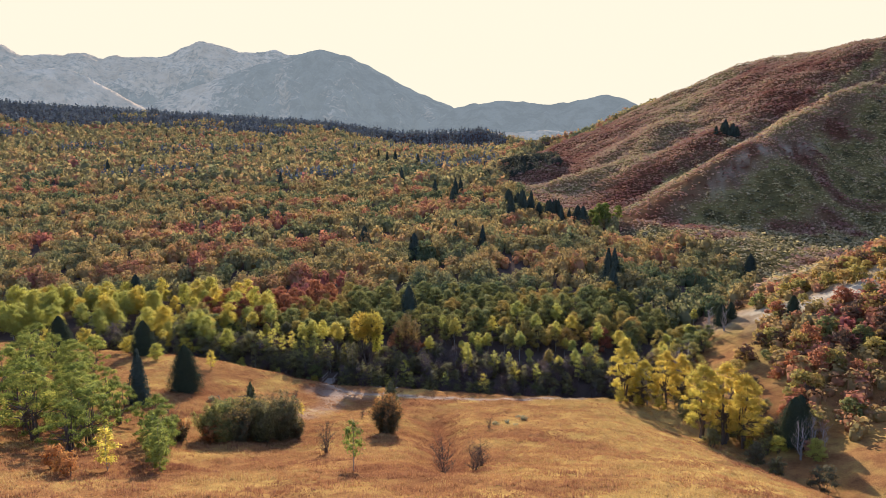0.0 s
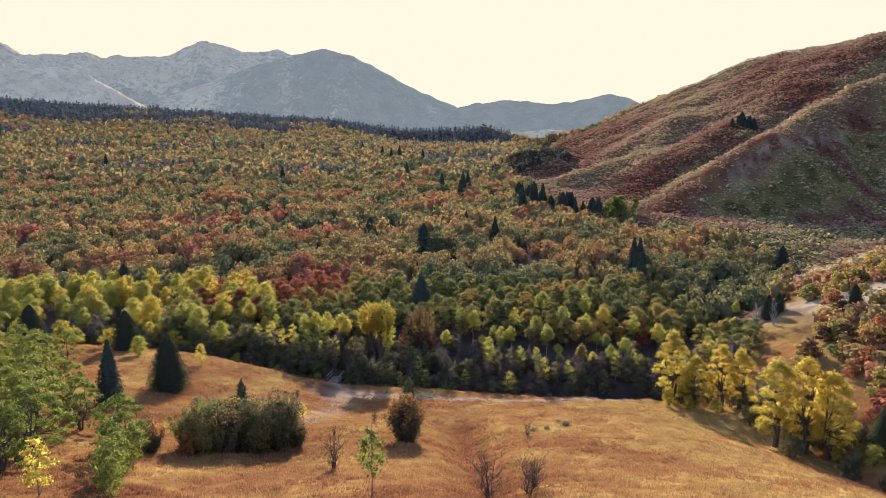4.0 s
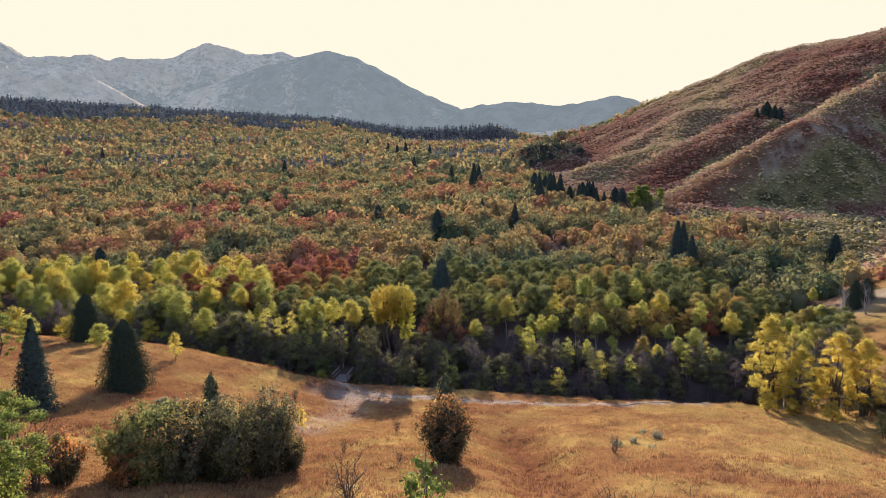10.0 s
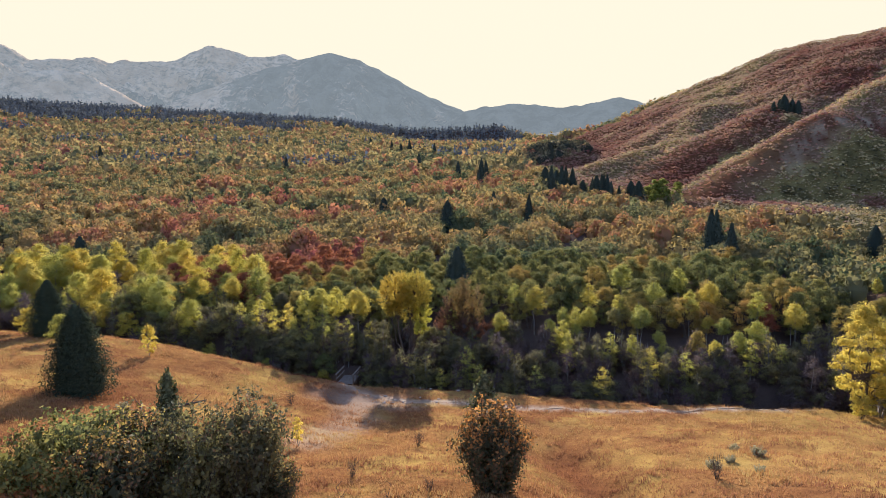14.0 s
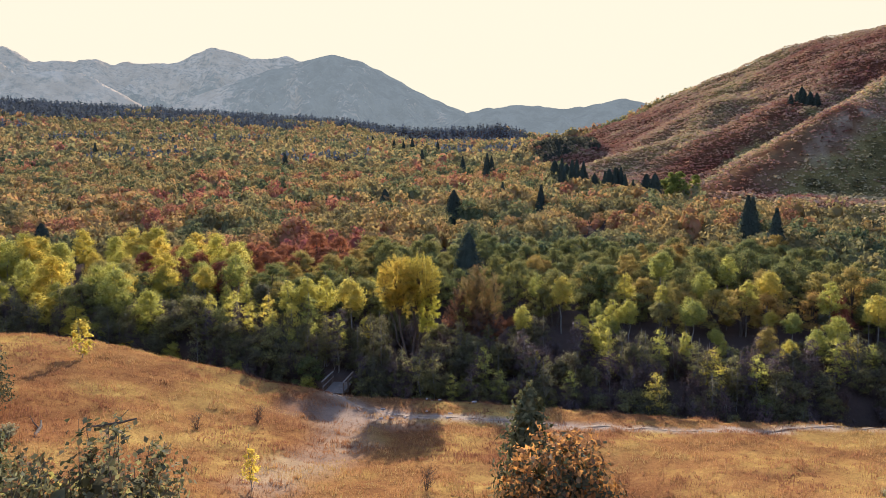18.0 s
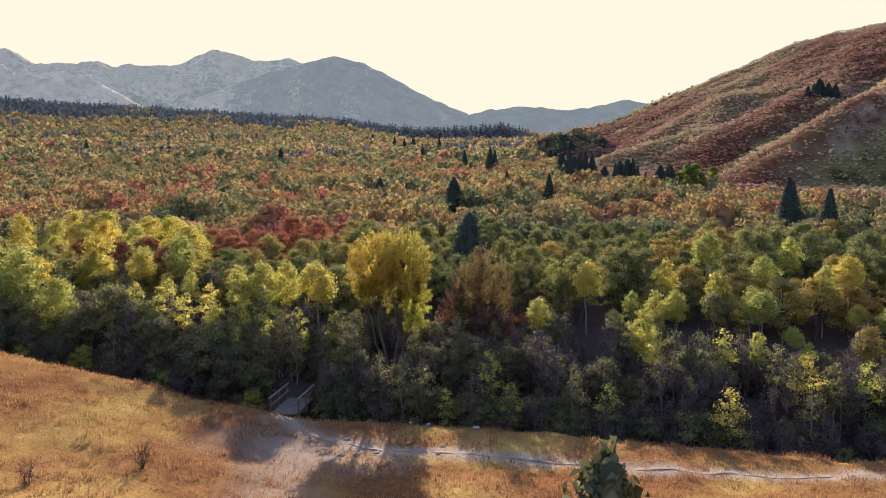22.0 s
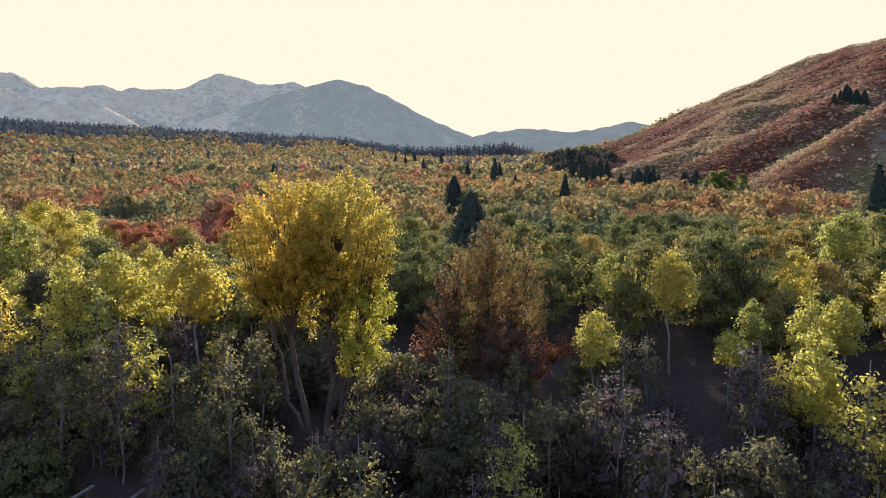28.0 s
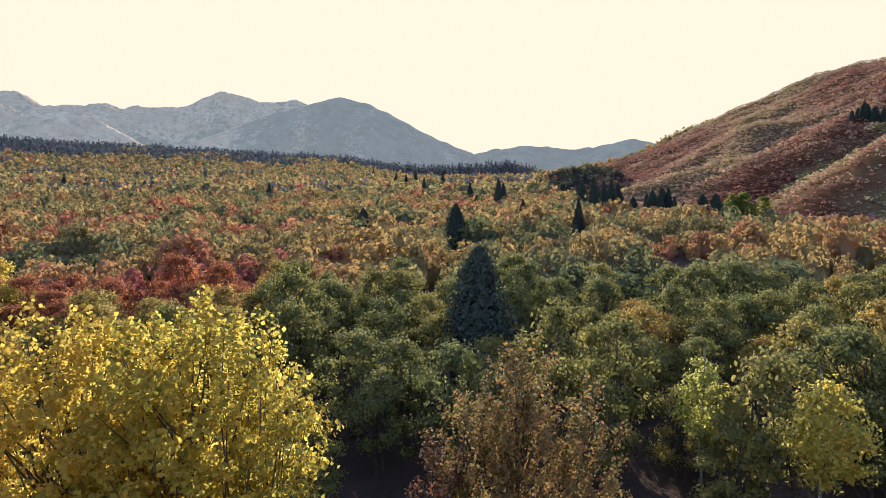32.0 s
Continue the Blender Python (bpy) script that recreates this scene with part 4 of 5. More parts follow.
def woods_band(name, x0, x1, y0, y1, gap, templates, label, size, material=leaf_woods):
    x, y = jittered(x0, x1, y0, y1, gap)
    side = left_of_creek(x, y)
    keep = ((side > 2) | ((side > -22) & (y > 172) & (y < 312)) | ((side > -10) & (y > 330)) | (y > 900)) & (y > woods_front(x) + np.where(x > 44, 2, 16)) & ~clearing(x, y) & (np.abs(x) < 0.74 * y + 30) & (fbm(x, y, 33, 3, 61) > -0.36 + 0.14 * rng.normal(size=len(x)))
    near = (x > NEAR_X[0]) & (x < NEAR_X[1]) & (y > NEAR_Y[0]) & (y < NEAR_Y[1])
    grove = (x < -45) & (y < 196 + 0.25 * (x + 45))
    keep &= ~near & ~grove & (y < 1230 + 0.10 * x + 130 * fbm(x, y, 300, 4, 71))
    x, y = x[keep], y[keep]
    n = len(x)
    w = size * rng.uniform(0.62, 1.45, n) * (1 + 0.22 * fbm(x, y, 35, 2, 63) + 0.25 * fbm(x, y, 15, 2, 64))
    scatter(name, x, y, w, w * rng.uniform(0.85, 1.2, n), np.clip(autumn(x, y) + rng.normal(0, 0.055, n), 0, 1), templates, material, label, "woods")


woods_band("oak_woods", -190, 110, 150, 275, 3.7, crowns_a, "dense autumn oak brush in green, gold and rust", 4.9)
woods_band("oak_woods", -420, 110, 275, 520, 4.1, crowns_b, "dense autumn oak brush on the rising slope", 5.0)
woods_band("oak_woods", -1050, 330, 520, 1330, 6.4, crowns_c, "distant autumn oak brush on the rising slope", 7.2, leaf_distant_hazed)

# distant firs in a dark belt below the mountains
fir_far = [fir_template(12, 560 + i) for i in range(4)]
fx, fy = jittered(-1500, 200, 960, 1900, 8.6)
rim = 1200 + 0.10 * fx + 130 * fbm(fx, fy, 300, 4, 71)
belt = (step(-60, 90, fy - rim) * 1.1 > rng.uniform(0, 1, len(fx))) & (fy < 1560 + 0.12 * np.abs(fx))
belt |= (along(fx, fy, MOUND)[0] < 70) & (fy > 1230)
keep = belt & (np.abs(fx) < 0.8 * fy) & (fx < 0.085 * fy)
fx, fy = fx[keep], fy[keep]
fh = rng.uniform(6, 13, len(fx)) * (1 + 0.35 * fbm(fx, fy, 90, 3, 75))
scatter("fir_forest", fx, fy, fh * 1.3, fh, rng.uniform(0, 1, len(fx)), fir_far, leaf_far_fir_hazed, "distant dark fir forest below the mountains", "forest")
fx, fy = jittered(-700, 60, 560, 1050, 9.0)
keep = (fbm(fx, fy, 210, 3, 73) + 0.5 * np.exp(-((fx + 20) / 90) ** 2) + 0.3 * (fy - 560) / 490 > 0.84) & (left_of_creek(fx, fy) > 4)
fx, fy = fx[keep], fy[keep]
fh = rng.uniform(7, 13, len(fx))
scatter("fir_stand", fx, fy, fh * 1.2, fh, rng.uniform(0, 1, len(fx)), fir_far, leaf_far_fir_hazed, "scattered dark firs among the distant oak brush", "forest")

# scrub on the two spurs and on the bank
for far, gap, box, label in ((True, 2.7, (30, 640, 330, 1060), "low russet and olive scrub covering distant steep hills"), (False, 2.1, (60, 420, 190, 560), "low russet and olive scrub covering a steep spur")):
    sx, sy = jittered(*box, gap)
    keep = ((sy + 0.3 * sx >= 500) == far) & (left_of_creek(sx, sy) < -7) & (sx < 0.74 * sy + 20)
    sx, sy = sx[keep], sy[keep]
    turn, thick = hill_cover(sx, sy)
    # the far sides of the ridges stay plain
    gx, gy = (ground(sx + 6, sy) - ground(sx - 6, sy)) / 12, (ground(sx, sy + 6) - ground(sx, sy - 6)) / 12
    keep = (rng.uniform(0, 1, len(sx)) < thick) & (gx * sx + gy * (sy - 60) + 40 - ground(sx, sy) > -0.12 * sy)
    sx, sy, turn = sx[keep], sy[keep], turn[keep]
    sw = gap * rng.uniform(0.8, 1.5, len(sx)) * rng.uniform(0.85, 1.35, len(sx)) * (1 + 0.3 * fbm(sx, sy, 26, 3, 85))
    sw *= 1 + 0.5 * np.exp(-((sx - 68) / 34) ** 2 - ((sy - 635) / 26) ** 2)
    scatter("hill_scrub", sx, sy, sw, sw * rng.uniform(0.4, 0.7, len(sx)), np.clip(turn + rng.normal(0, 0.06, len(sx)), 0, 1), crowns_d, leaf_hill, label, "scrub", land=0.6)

kx, ky = jittered(34, 112, 596, 676, 4.6)
keep = along(kx, ky, KNOB)[0] < 24
kx, ky = kx[keep], ky[keep]
kw = rng.uniform(4.5, 8.5, len(kx))
scatter("knoll_oaks", kx, ky, kw, kw * rng.uniform(0.8, 1.1, len(kx)), np.clip(0.10 + 0.15 * fbm(kx, ky, 20, 2, 86) + rng.normal(0, 0.05, len(kx)), 0, 1), crowns_b, leaf_hill, "dark green oaks crowding a low knoll", "woods")

# ---------------------------------------------------------------- the creek's edge
for i in range(700):
    x = rng.uniform(-84, 50)
    y = woods_front(x) + 0.4 + 16 * rng.uniform() ** 1.6
    if (abs(x + 24.2) < 2.2 and y < 133.5) or np.hypot(x + 17.4, y - 136) < 1.5 or left_of_creek(x, y) < 0:
        continue
    k = rng.uniform()
    if k < (0.40 if x < 0 else 0.26):
        plant(willows[i % 5], "willow_shrub", "dusky green willow shrub in the creek's shade", "shrub", x, y, rng.uniform(0.65, 1.35), group="brush along the creek")
    elif k < 0.74:
        plant(brushes[i % 4], "dry_shrub", "half-bare grey-brown shrub in the creek's shade", "shrub", x, y, rng.uniform(0.55, 1.2), group="brush along the creek")
    else:
        plant(young_aspens[i % 6], "young_aspen", "thin young aspen with sparse grey-green leaves", "tree", x, y, rng.uniform(0.7, 1.3), group="young aspens along the creek")
for i in range(26):
    x, y = rng.uniform(46, 72), rng.uniform(140, 184)
    if left_of_creek(x, y) > 1 and y > woods_front(x):
        wood_tree(x, y, rng.uniform(0.7, 1.1))

for x, y, k in ((-22.7, 134.2, 1.45), (-21, 133.2, 1.2), (-19.2, 132.6, 1.0), (-26.6, 134.6, 1.15), (-28.6, 135.6, 1.3), (-20.4, 137.6, 1.5), (-31, 136.5, 1.2), (-16.5, 131.8, 0.9), (-27.4, 138, 1.3)):
    plant(young_aspens[(0, 3, 4)[int(y * 10) % 3]], "young_aspen", "thin young aspen with sparse grey-green leaves", "tree", x, y, k * 0.8, group="young aspens along the creek")

KNOWN_ASPENS = [(-32.6, 143, 7.2), (-30.6, 144.3, 7.6), (-28.2, 143.9, 7.8), (-24.6, 140.5, 8.2), (-1.4, 151.5, 6.5), (1.2, 146.9, 7.2), (9.9, 150.1, 6.8), (16.4, 156.3, 8), (6.4, 141.2, 6.4), (-4.4, 140.5, 5.6), (-42.4, 153, 8.6), (-46, 151, 7.2), (13.5, 146, 6.6), (20, 150, 7.2), (24, 146, 7.0), (28, 149, 7.4), (33, 144, 7.6), (37, 141, 7.4), (26, 157, 7.6)]
for i, (x, y, h) in enumerate(KNOWN_ASPENS):
    plant(aspens[(0, 1, 3, 5)[i % 4]], "aspen_tree", "slim aspen with pale trunk and yellow-green crown", "tree", x, y, h / 6.6, group="aspens along the creek")
for i in range(36):
    x = rng.uniform(-2, 44) if i % 4 else rng.uniform(-44, -22)
    y = woods_front(x) + rng.uniform(9, 27)
    if np.hypot(x + 18, y - 136) < 5 or np.hypot(x + 9, y - 144) < 6 or left_of_creek(x, y) < 4:
        continue
    plant(aspens[i % 6], "aspen_tree", "slim aspen with pale trunk and yellow-green crown", "tree", x, y, rng.uniform(0.55, 1.0), group="aspens along the creek")
for i in range(120):
    x = rng.uniform(-125, -46)
    y = rng.uniform(woods_front(x) + 1, 194 + 0.25 * (x + 45))
    plant(grove_aspens[i % 5], "aspen_tree", "full-crowned aspen in bright yellow autumn leaf", "tree", x, y, rng.uniform(0.55, 1.2), group="aspen grove beside the meadow")

big = sprig_tree(700, [((-0.2, 0, -0.3), (-1.3, 0.2, 9.6), 0.2), ((0.25, 0.1, -0.3), (1.3, -0.2, 9.8), 0.19), ((0.5, 0, 1.0), (2.3, 0.1, 6.4), 0.1), ((-0.5, 0, 1.6), (-2.4, 0.3, 7.0), 0.1)],
                 [(-1.15, 0.1, 9.9, 2.35, 2.75, 520, leaf_golden), (1.25, 0, 10.0, 2.25, 2.75, 480, leaf_cotton), (0.2, 0.1, 8.4, 2.1, 2.3, 190, leaf_cotton), (2.2, 0.2, 7.0, 1.3, 1.7, 140, leaf_lime), (-2.0, 0.1, 7.8, 1.3, 1.3, 90, leaf_cotton), (2.0, -0.5, 5.2, 1.0, 0.9, 60, leaf_lime)], leaf=0.112, sprig=0.36, per=48)
plant(big, "cottonwood_tree", "tall broad cottonwood with glowing yellow crown", "tree", -17.4, 136.0, turn=0.0)
# bronze top carries rim light too, brown the inner shade; russet is leaf colour
brown = sprig_tree(710, [((0, 0, -0.3), (0.9, 0, 7.6), 0.14), ((-0.3, 0.2, -0.3), (-1.2, 0.3, 6.0), 0.1), ((0.4, 0, -0.3), (2.9, -0.2, 6.6), 0.1), ((0, -0.3, -0.3), (-2.2, -0.3, 5.2), 0.08), ((0.5, 0.2, 0.3), (4.3, -0.4, 3.2), 0.06)],
                   [(0.9, 0.1, 6.4, 1.25, 3.5, 150, leaf_bronze), (-0.5, 0.2, 5.6, 1.3, 3.2, 130, leaf_bronze), (2.75, -0.2, 5.4, 0.95, 3.2, 100, leaf_bronze), (-1.8, 0.1, 4.4, 1.2, 2.5, 90, leaf_brown), (0.6, 0, 2.8, 2.5, 2.2, 170, leaf_brown), (-2.5, -0.2, 2.4, 1.0, 1.6, 50, leaf_russet), (4.2, -0.4, 2.9, 0.9, 0.55, 34, leaf_russet), (2.6, -0.8, 2.2, 1.2, 1.4, 50, leaf_russet)], leaf=0.125, sprig=0.42, per=46, rise=0.75)
plant(brown, "maple_tree", "large dark maple with bronze top and rust lower leaves", "tree", -10.3, 143.5, turn=0.0)

# rounded dark bushes in front of the aspens
round_bush = [shrub(390 + i, 4.2, 5.0, (leaf_willow, leaf_willow, leaf_oak_green)[i], 0.17, 30, bark_dark, 14) for i in range(3)]
for i, (x, y, k) in enumerate([(-46, 138.5, 1.0), (-43, 140, 1.2), (-40, 138.8, 1.05), (-37.5, 136.5, 1.1), (-35, 135, 0.9), (-32.5, 134.8, 1.1), (-30, 133.6, 0.95), (-28, 132.6, 0.8), (-50, 140.5, 1.1), (-54, 141, 0.9), (-20.5, 131, 0.7), (-15, 130.4, 0.8), (-11, 129.6, 0.75), (-6, 128.6, 0.8), (0, 127.5, 0.7), (5, 126.5, 0.85), (11, 125.4, 0.7), (17, 125, 0.8), (23, 125.2, 0.75), (29, 125.4, 0.85)]):
    plant(round_bush[(0, 1, 2, 0, 1)[i % 5]], "willow_shrub", "rounded dark bush at the edge of the dry meadow", "shrub", x, y, k, group="rounded bushes by the creek")

low_aspens = [aspen(250 + i, 6.0, 2.3, 0.18, leaf_aspen, 0.17, 15) for i in range(3)]
for i, (x, y, k) in enumerate([(-41, 139.5, 0.95), (-38.5, 140.5, 1.05), (-36, 138.5, 0.9), (-34.2, 140, 1.05), (-33, 137.2, 0.8), (-31.2, 138.8, 1.0), (-29.4, 140.2, 1.1), (-27.2, 138.2, 0.85), (-25.6, 137.4, 0.95), (-22.6, 138.4, 0.85), (-37, 136.4, 0.65), (-30.4, 135.6, 0.6)]):
    plant(low_aspens[i % 3], "young_aspen", "young aspen leafy nearly to the ground", "tree", x, y, k, group="young aspens along the creek")


# ---------------------------------------------------------------- lone firs
KNOWN_FIRS = [(-13.5, 254, 11), (-37, 287, 10), (-10.4, 167.3, 10.5), (33.8, 362, 15), (4.5, 461, 15), (50.8, 209, 12), (47.1, 188, 11), (54, 214, 11), (112, 244, 10), (-88.5, 183, 10), (3, 294, 9), (14, 275, 9), (-317, 614, 15), (-139, 545, 12), (-40, 561, 14), (-10, 473, 12), (8.5, 490, 13), (-34, 729, 15), (-62, 767, 16), (-84, 794, 15), (-110, 814, 16), (2, 418, 12), (-46, 745, 14), (-72, 775, 14)]
for i, (x, y, h) in enumerate(KNOWN_FIRS):
    plant(broad_firs[i % 2] if i in (0, 1, 2, 8, 9) else firs[i % 3], "fir_tree", "dark conical fir above the autumn brush", "tree", x, y, h / 10, group="firs among the woods")
for i in range(24):
    k = rng.uniform(0, 1)
    plant((firs + broad_firs)[i % 5], "fir_tree", "dark conical fir beside the shaded creek", "tree", 38 + 32 * k + rng.normal(0, 4), 398 - 52 * k + rng.normal(0, 7), rng.uniform(0.9, 1.5), group="firs by the upper creek")
for i in range(9):
    plant(broad_firs[i % 2], "fir_tree", "dark conical fir in a hillside gully", "tree", 200 + rng.normal(0, 4), 488 + rng.normal(0, 7), rng.uniform(0.6, 1.1), group="firs in the gully")
tall_green = [oak(730 + i, 10, 7, 1.0, 0.5, 6.0, 18, leaf_oak_bright, bark_dark, 0.1, 2) for i in range(2)]
for i in range(9):
    plant(tall_green[i % 2], "cottonwood_tree", "tall cottonwood still in bright green leaf", "tree", 79 + rng.normal(0, 6), 351 + rng.normal(0, 5), rng.uniform(0.8, 1.15), group="green cottonwoods at the hill's foot")

# ---------------------------------------------------------------- the meadow's plants
plant(junipers[0], "juniper_tree", "dense dark green teardrop-shaped juniper on dry grass", "tree", -42.4, 102.4, 1.0)
plant(firs[0], "fir_tree", "small dark fir at the meadow's edge", "tree", -44, 90, 0.8)
for x, y, s in ((-76, 125, 1.0), (-61, 128, 0.95)):
    plant(junipers[1], "juniper_tree", "rounded dark green juniper at the meadow's edge", "tree", x, y, s)
small_juniper = conifer(440, 3.6, 2.1, leaf_juniper_pale, 0.16, 26, 95, -0.35, 0.3)
plant(small_juniper, "juniper_tree", "grey-green upright juniper in the meadow", "tree", -8.6, 93.2, 1.72)
plant(small_juniper, "juniper_tree", "slender grey-green juniper behind the meadow thicket", "tree", -25.7, 82.2, 1.25, tall=1.4)
lone = vase(340, 5.2, 4.6, leaf_rusting, 0.2, 95, 170, leaf_orange, 0.13)
plant(lone, "oak_shrub", "tall bushy oak shrub with rust-tinged top", "shrub", -8.4, 85)
thick = [vase(350, 4.5, 5.4, leaf_oak_green, 0.21, 70, 140), vase(351, 4.9, 4.8, leaf_rusting, 0.2, 70, 130, leaf_oak_gold, 0.06), vase(352, 6.0, 5.0, leaf_willow, 0.19, 80, 130, leaf_rusting, 0.12), vase(353, 4.0, 4.4, leaf_oak_green, 0.2, 56, 130, leaf_orange, 0.07)]
for i, x, y, k in ((0, -27.7, 75.2, 0.95), (3, -26.4, 73.8, 0.85), (0, -26.9, 76.4, 1.05), (1, -25.2, 75.0, 0.9), (1, -25.4, 77.6, 1.05), (2, -22.9, 77.4, 0.92), (2, -21.0, 79.6, 1.0), (3, -23.4, 80.6, 1.0), (0, -28.2, 77.6, 0.72), (1, -19.6, 80.4, 0.6)):
    plant(thick[i], "thicket_shrub", ("dense green thicket shrub in dry grass", "olive thicket shrub flecked with rust and gold", "tall dusky upright thicket shrub in dry grass", "low green thicket shrub with orange tips")[i], "shrub", x, y, k, group="meadow thicket")
gold_shoot = aspen(243, 2.8, 1.25, 0.14, leaf_golden, 0.13, 30)
plant(gold_shoot, "sapling", "slim golden sapling alone in dry grass", "tree", -22.5, 96.6, 0.85)
rusty = vase(360, 3.4, 2.8, leaf_rusting, 0.16, 34, 95, leaf_orange, 0.3)
plant(rusty, "oak_shrub", "low oak shrub in orange leaf beside the thicket", "shrub", -31.2, 72.6)
sapling = aspen(240, 5.0, 1.9, 0.3, leaf_oak_bright, 0.2, 12)
plant(sapling, "sapling", "slender green sapling alone in the meadow", "tree", -8.8, 57.6)
yellow_small = aspen(242, 3.6, 1.9, 0.12, leaf_cotton, 0.18, 16)
plant(yellow_small, "sapling", "small bright yellow sapling at the meadow's edge", "tree", -44.3, 119)
bare_bush = [bare(600 + i, 3.0, 3.0, bark_dark, 6) for i in range(2)]
for x, y, s in ((-13.5, 69, 1.0), (-0.5, 62, 1.2), (2.4, 61, 1.0), (3.2, 64, 0.9), (-31, 70, 1.3)):
    plant(bare_bush[int(x) % 2], "bare_shrub", "leafless dark twiggy shrub in dry grass", "shrub", x, y, s)
left_oaks = [oak(760 + i, 7.8, 6.4, 1.0, 0.19, 26, 34, leaf_oak_bright, bark_dark, 0.04, 5, (0.06, 0.13)) for i in range(3)]
for i, (x, y, s) in enumerate([(-37.5, 66, 0.85), (-40.5, 68.5, 0.95), (-44, 66.5, 1.0), (-48.5, 72, 1.0), (-43.5, 74.5, 0.95), (-47, 79, 0.95), (-52, 77.5, 1.0), (-55, 70, 1.0), (-50.5, 63, 0.95), (-37, 61, 0.75), (-45, 58.5, 0.85), (-58, 84, 1.0), (-46.5, 85.5, 0.8), (-51.5, 88, 0.9), (-55, 92.5, 0.95), (-61, 92, 1.05), (-65, 99, 1.0), (-59.5, 101, 0.9), (-67, 108, 0.9), (-61, 109, 0.8), (-73, 112, 1.0), (-41, 78.5, 0.75)]):
    plant(left_oaks[i % 3], "oak_tree", "leafy green oak at the meadow's edge", "tree", x, y, s, group="green oaks beside the meadow")
for x, y, s in ((-32.8, 70.5, 0.72), (-31.0, 67.5, 0.6)):
    plant(left_oaks[1], "oak_tree", "young green oak at the meadow's edge", "tree", x, y, s, group="green oaks beside the meadow")
slim_oak = aspen(246, 5.2, 2.6, 0.1, leaf_oak_bright, 0.22, 15)
plant(yellow_small, "sapling", "small bright yellow sapling beside green oaks", "tree", -29.2, 53.5, 1.1)
for x, y, s in ((-29.4, 62.6, 0.85), (-25.4, 55.0, 0.72), (-27.4, 59.5, 0.75), (-24.6, 53.4, 0.55), (-26.8, 56.6, 0.6), (-28.8, 64.5, 0.75)):
    plant(slim_oak, "oak_tree", "slim young green oak alone in dry grass", "tree", x, y, s)

orange_low = shrub(364, 2.0, 2.4, leaf_orange, 0.17, 30)
for x, y, s in ((-31.6, 51.5, 1.0), (-33.5, 53, 1.1), (-30.6, 50.2, 0.8), (-27.6, 73, 1.2), (-35.2, 55.5, 0.8)):
    plant(orange_low, "oak_shrub", "low oak shrub in orange and gold leaf", "shrub", x, y, s)
gold_bush = [shrub(366 + i, 4.6, 4.4, (leaf_cotton, leaf_grove)[i], 0.2, 26) for i in range(2)]
for i, (x, y, s) in enumerate([(-66, 132, 0.9), (-70, 140, 1.1), (-63.5, 143, 1.1), (-55.8, 122, 0.75), (-79, 139, 1.1), (-73, 133, 0.8), (-84, 134, 1.0), (-58, 141, 0.9)]):
    plant(gold_bush[i % 2], "aspen_shrub", "bushy golden young aspen at the meadow's edge", "shrub", x, y, s, group="golden bushes beside the meadow")
for i, (x, y, s) in enumerate([(-50, 137.8, 0.6), (-44.5, 136.8, 0.55), (-35.8, 133.6, 0.62), (-27.8, 131.4, 0.5), (-55, 140, 0.6)]):
    plant(gold_bush[1], "aspen_shrub", "small yellow-topped bush at the brush's edge", "shrub", x, y, s, group="golden bushes beside the meadow")

# trees where the creek bends below the bank
for i in range(46):
    k = rng.uniform(0, 1)
    x, y = 44 + 16 * k + rng.normal(0, 2.6), 130 + 26 * k + rng.normal(0, 3)
    if along(x, y, BANK)[0] < 4:
        continue
    if i % 4 == 3:
        plant(aspens[i % 6], "aspen_tree", "slim aspen with pale trunk and yellow-green crown", "tree", x, y, rng.uniform(0.7, 1.0), group="aspens along the creek")
    elif i % 4:
        plant((oaks_green + oaks_gold)[i % 8], "oak_tree", LABEL_OAK["g" if i % 8 < 4 else "y"], "tree", x, y, rng.uniform(0.6, 1.0), group="woods beyond the creek")
    else:
        plant(brushes[i % 4], "dry_shrub", "half-bare grey-brown shrub in the creek's shade", "shrub", x, y, rng.uniform(1.0, 1.6), group="brush along the creek")

# cottonwoods along the gully
gully_trees = [oak(780 + i, 10.5, 5.0, 0.8, 0.16, 36, 46, (leaf_golden, leaf_cotton, leaf_golden)[i], bark_dark, 0.1, 3, (0.10, 0.17)) for i in range(3)]
for i, (x, y, s) in enumerate([(31.8, 117, 1.15), (35, 115.5, 0.85), (38, 113, 1.0), (40, 111, 0.9), (37.8, 95.5, 1.15), (40, 93, 1.2), (42.2, 91, 1.05), (43.5, 94.5, 0.8), (33.5, 118, 0.7)]):
    plant(gully_trees[i % 3], "cottonwood_tree", "yellowing cottonwood on the edge of the gully", "tree", x, y, s, group="cottonwoods along the gully")
for i in range(16):
    y = rng.uniform(70, 122)
    x = float(np.interp(y, [50, 85, 118, 138], [50, 44, 43.5, 51])) + rng.normal(-4, 4)
    plant(willows[i % 5], "willow_shrub", "willow shrub in the gully", "shrub", x, y, rng.uniform(0.7, 1.3), group="brush in the gully")
for i, (x, y, s) in enumerate([(30.6, 114.5, 0.62), (33.4, 113.8, 0.5), (36.6, 111, 0.6), (42.6, 90.2, 0.45), (45.5, 88, 0.6), (48.6, 84.2, 0.7), (46.8, 94, 0.6)]):
    plant(gold_bush[0 if i < 4 else 1], "cottonwood_shrub", "low golden cottonwood shoots at the gully's edge", "shrub", x, y, s, group="golden shoots in the gully")
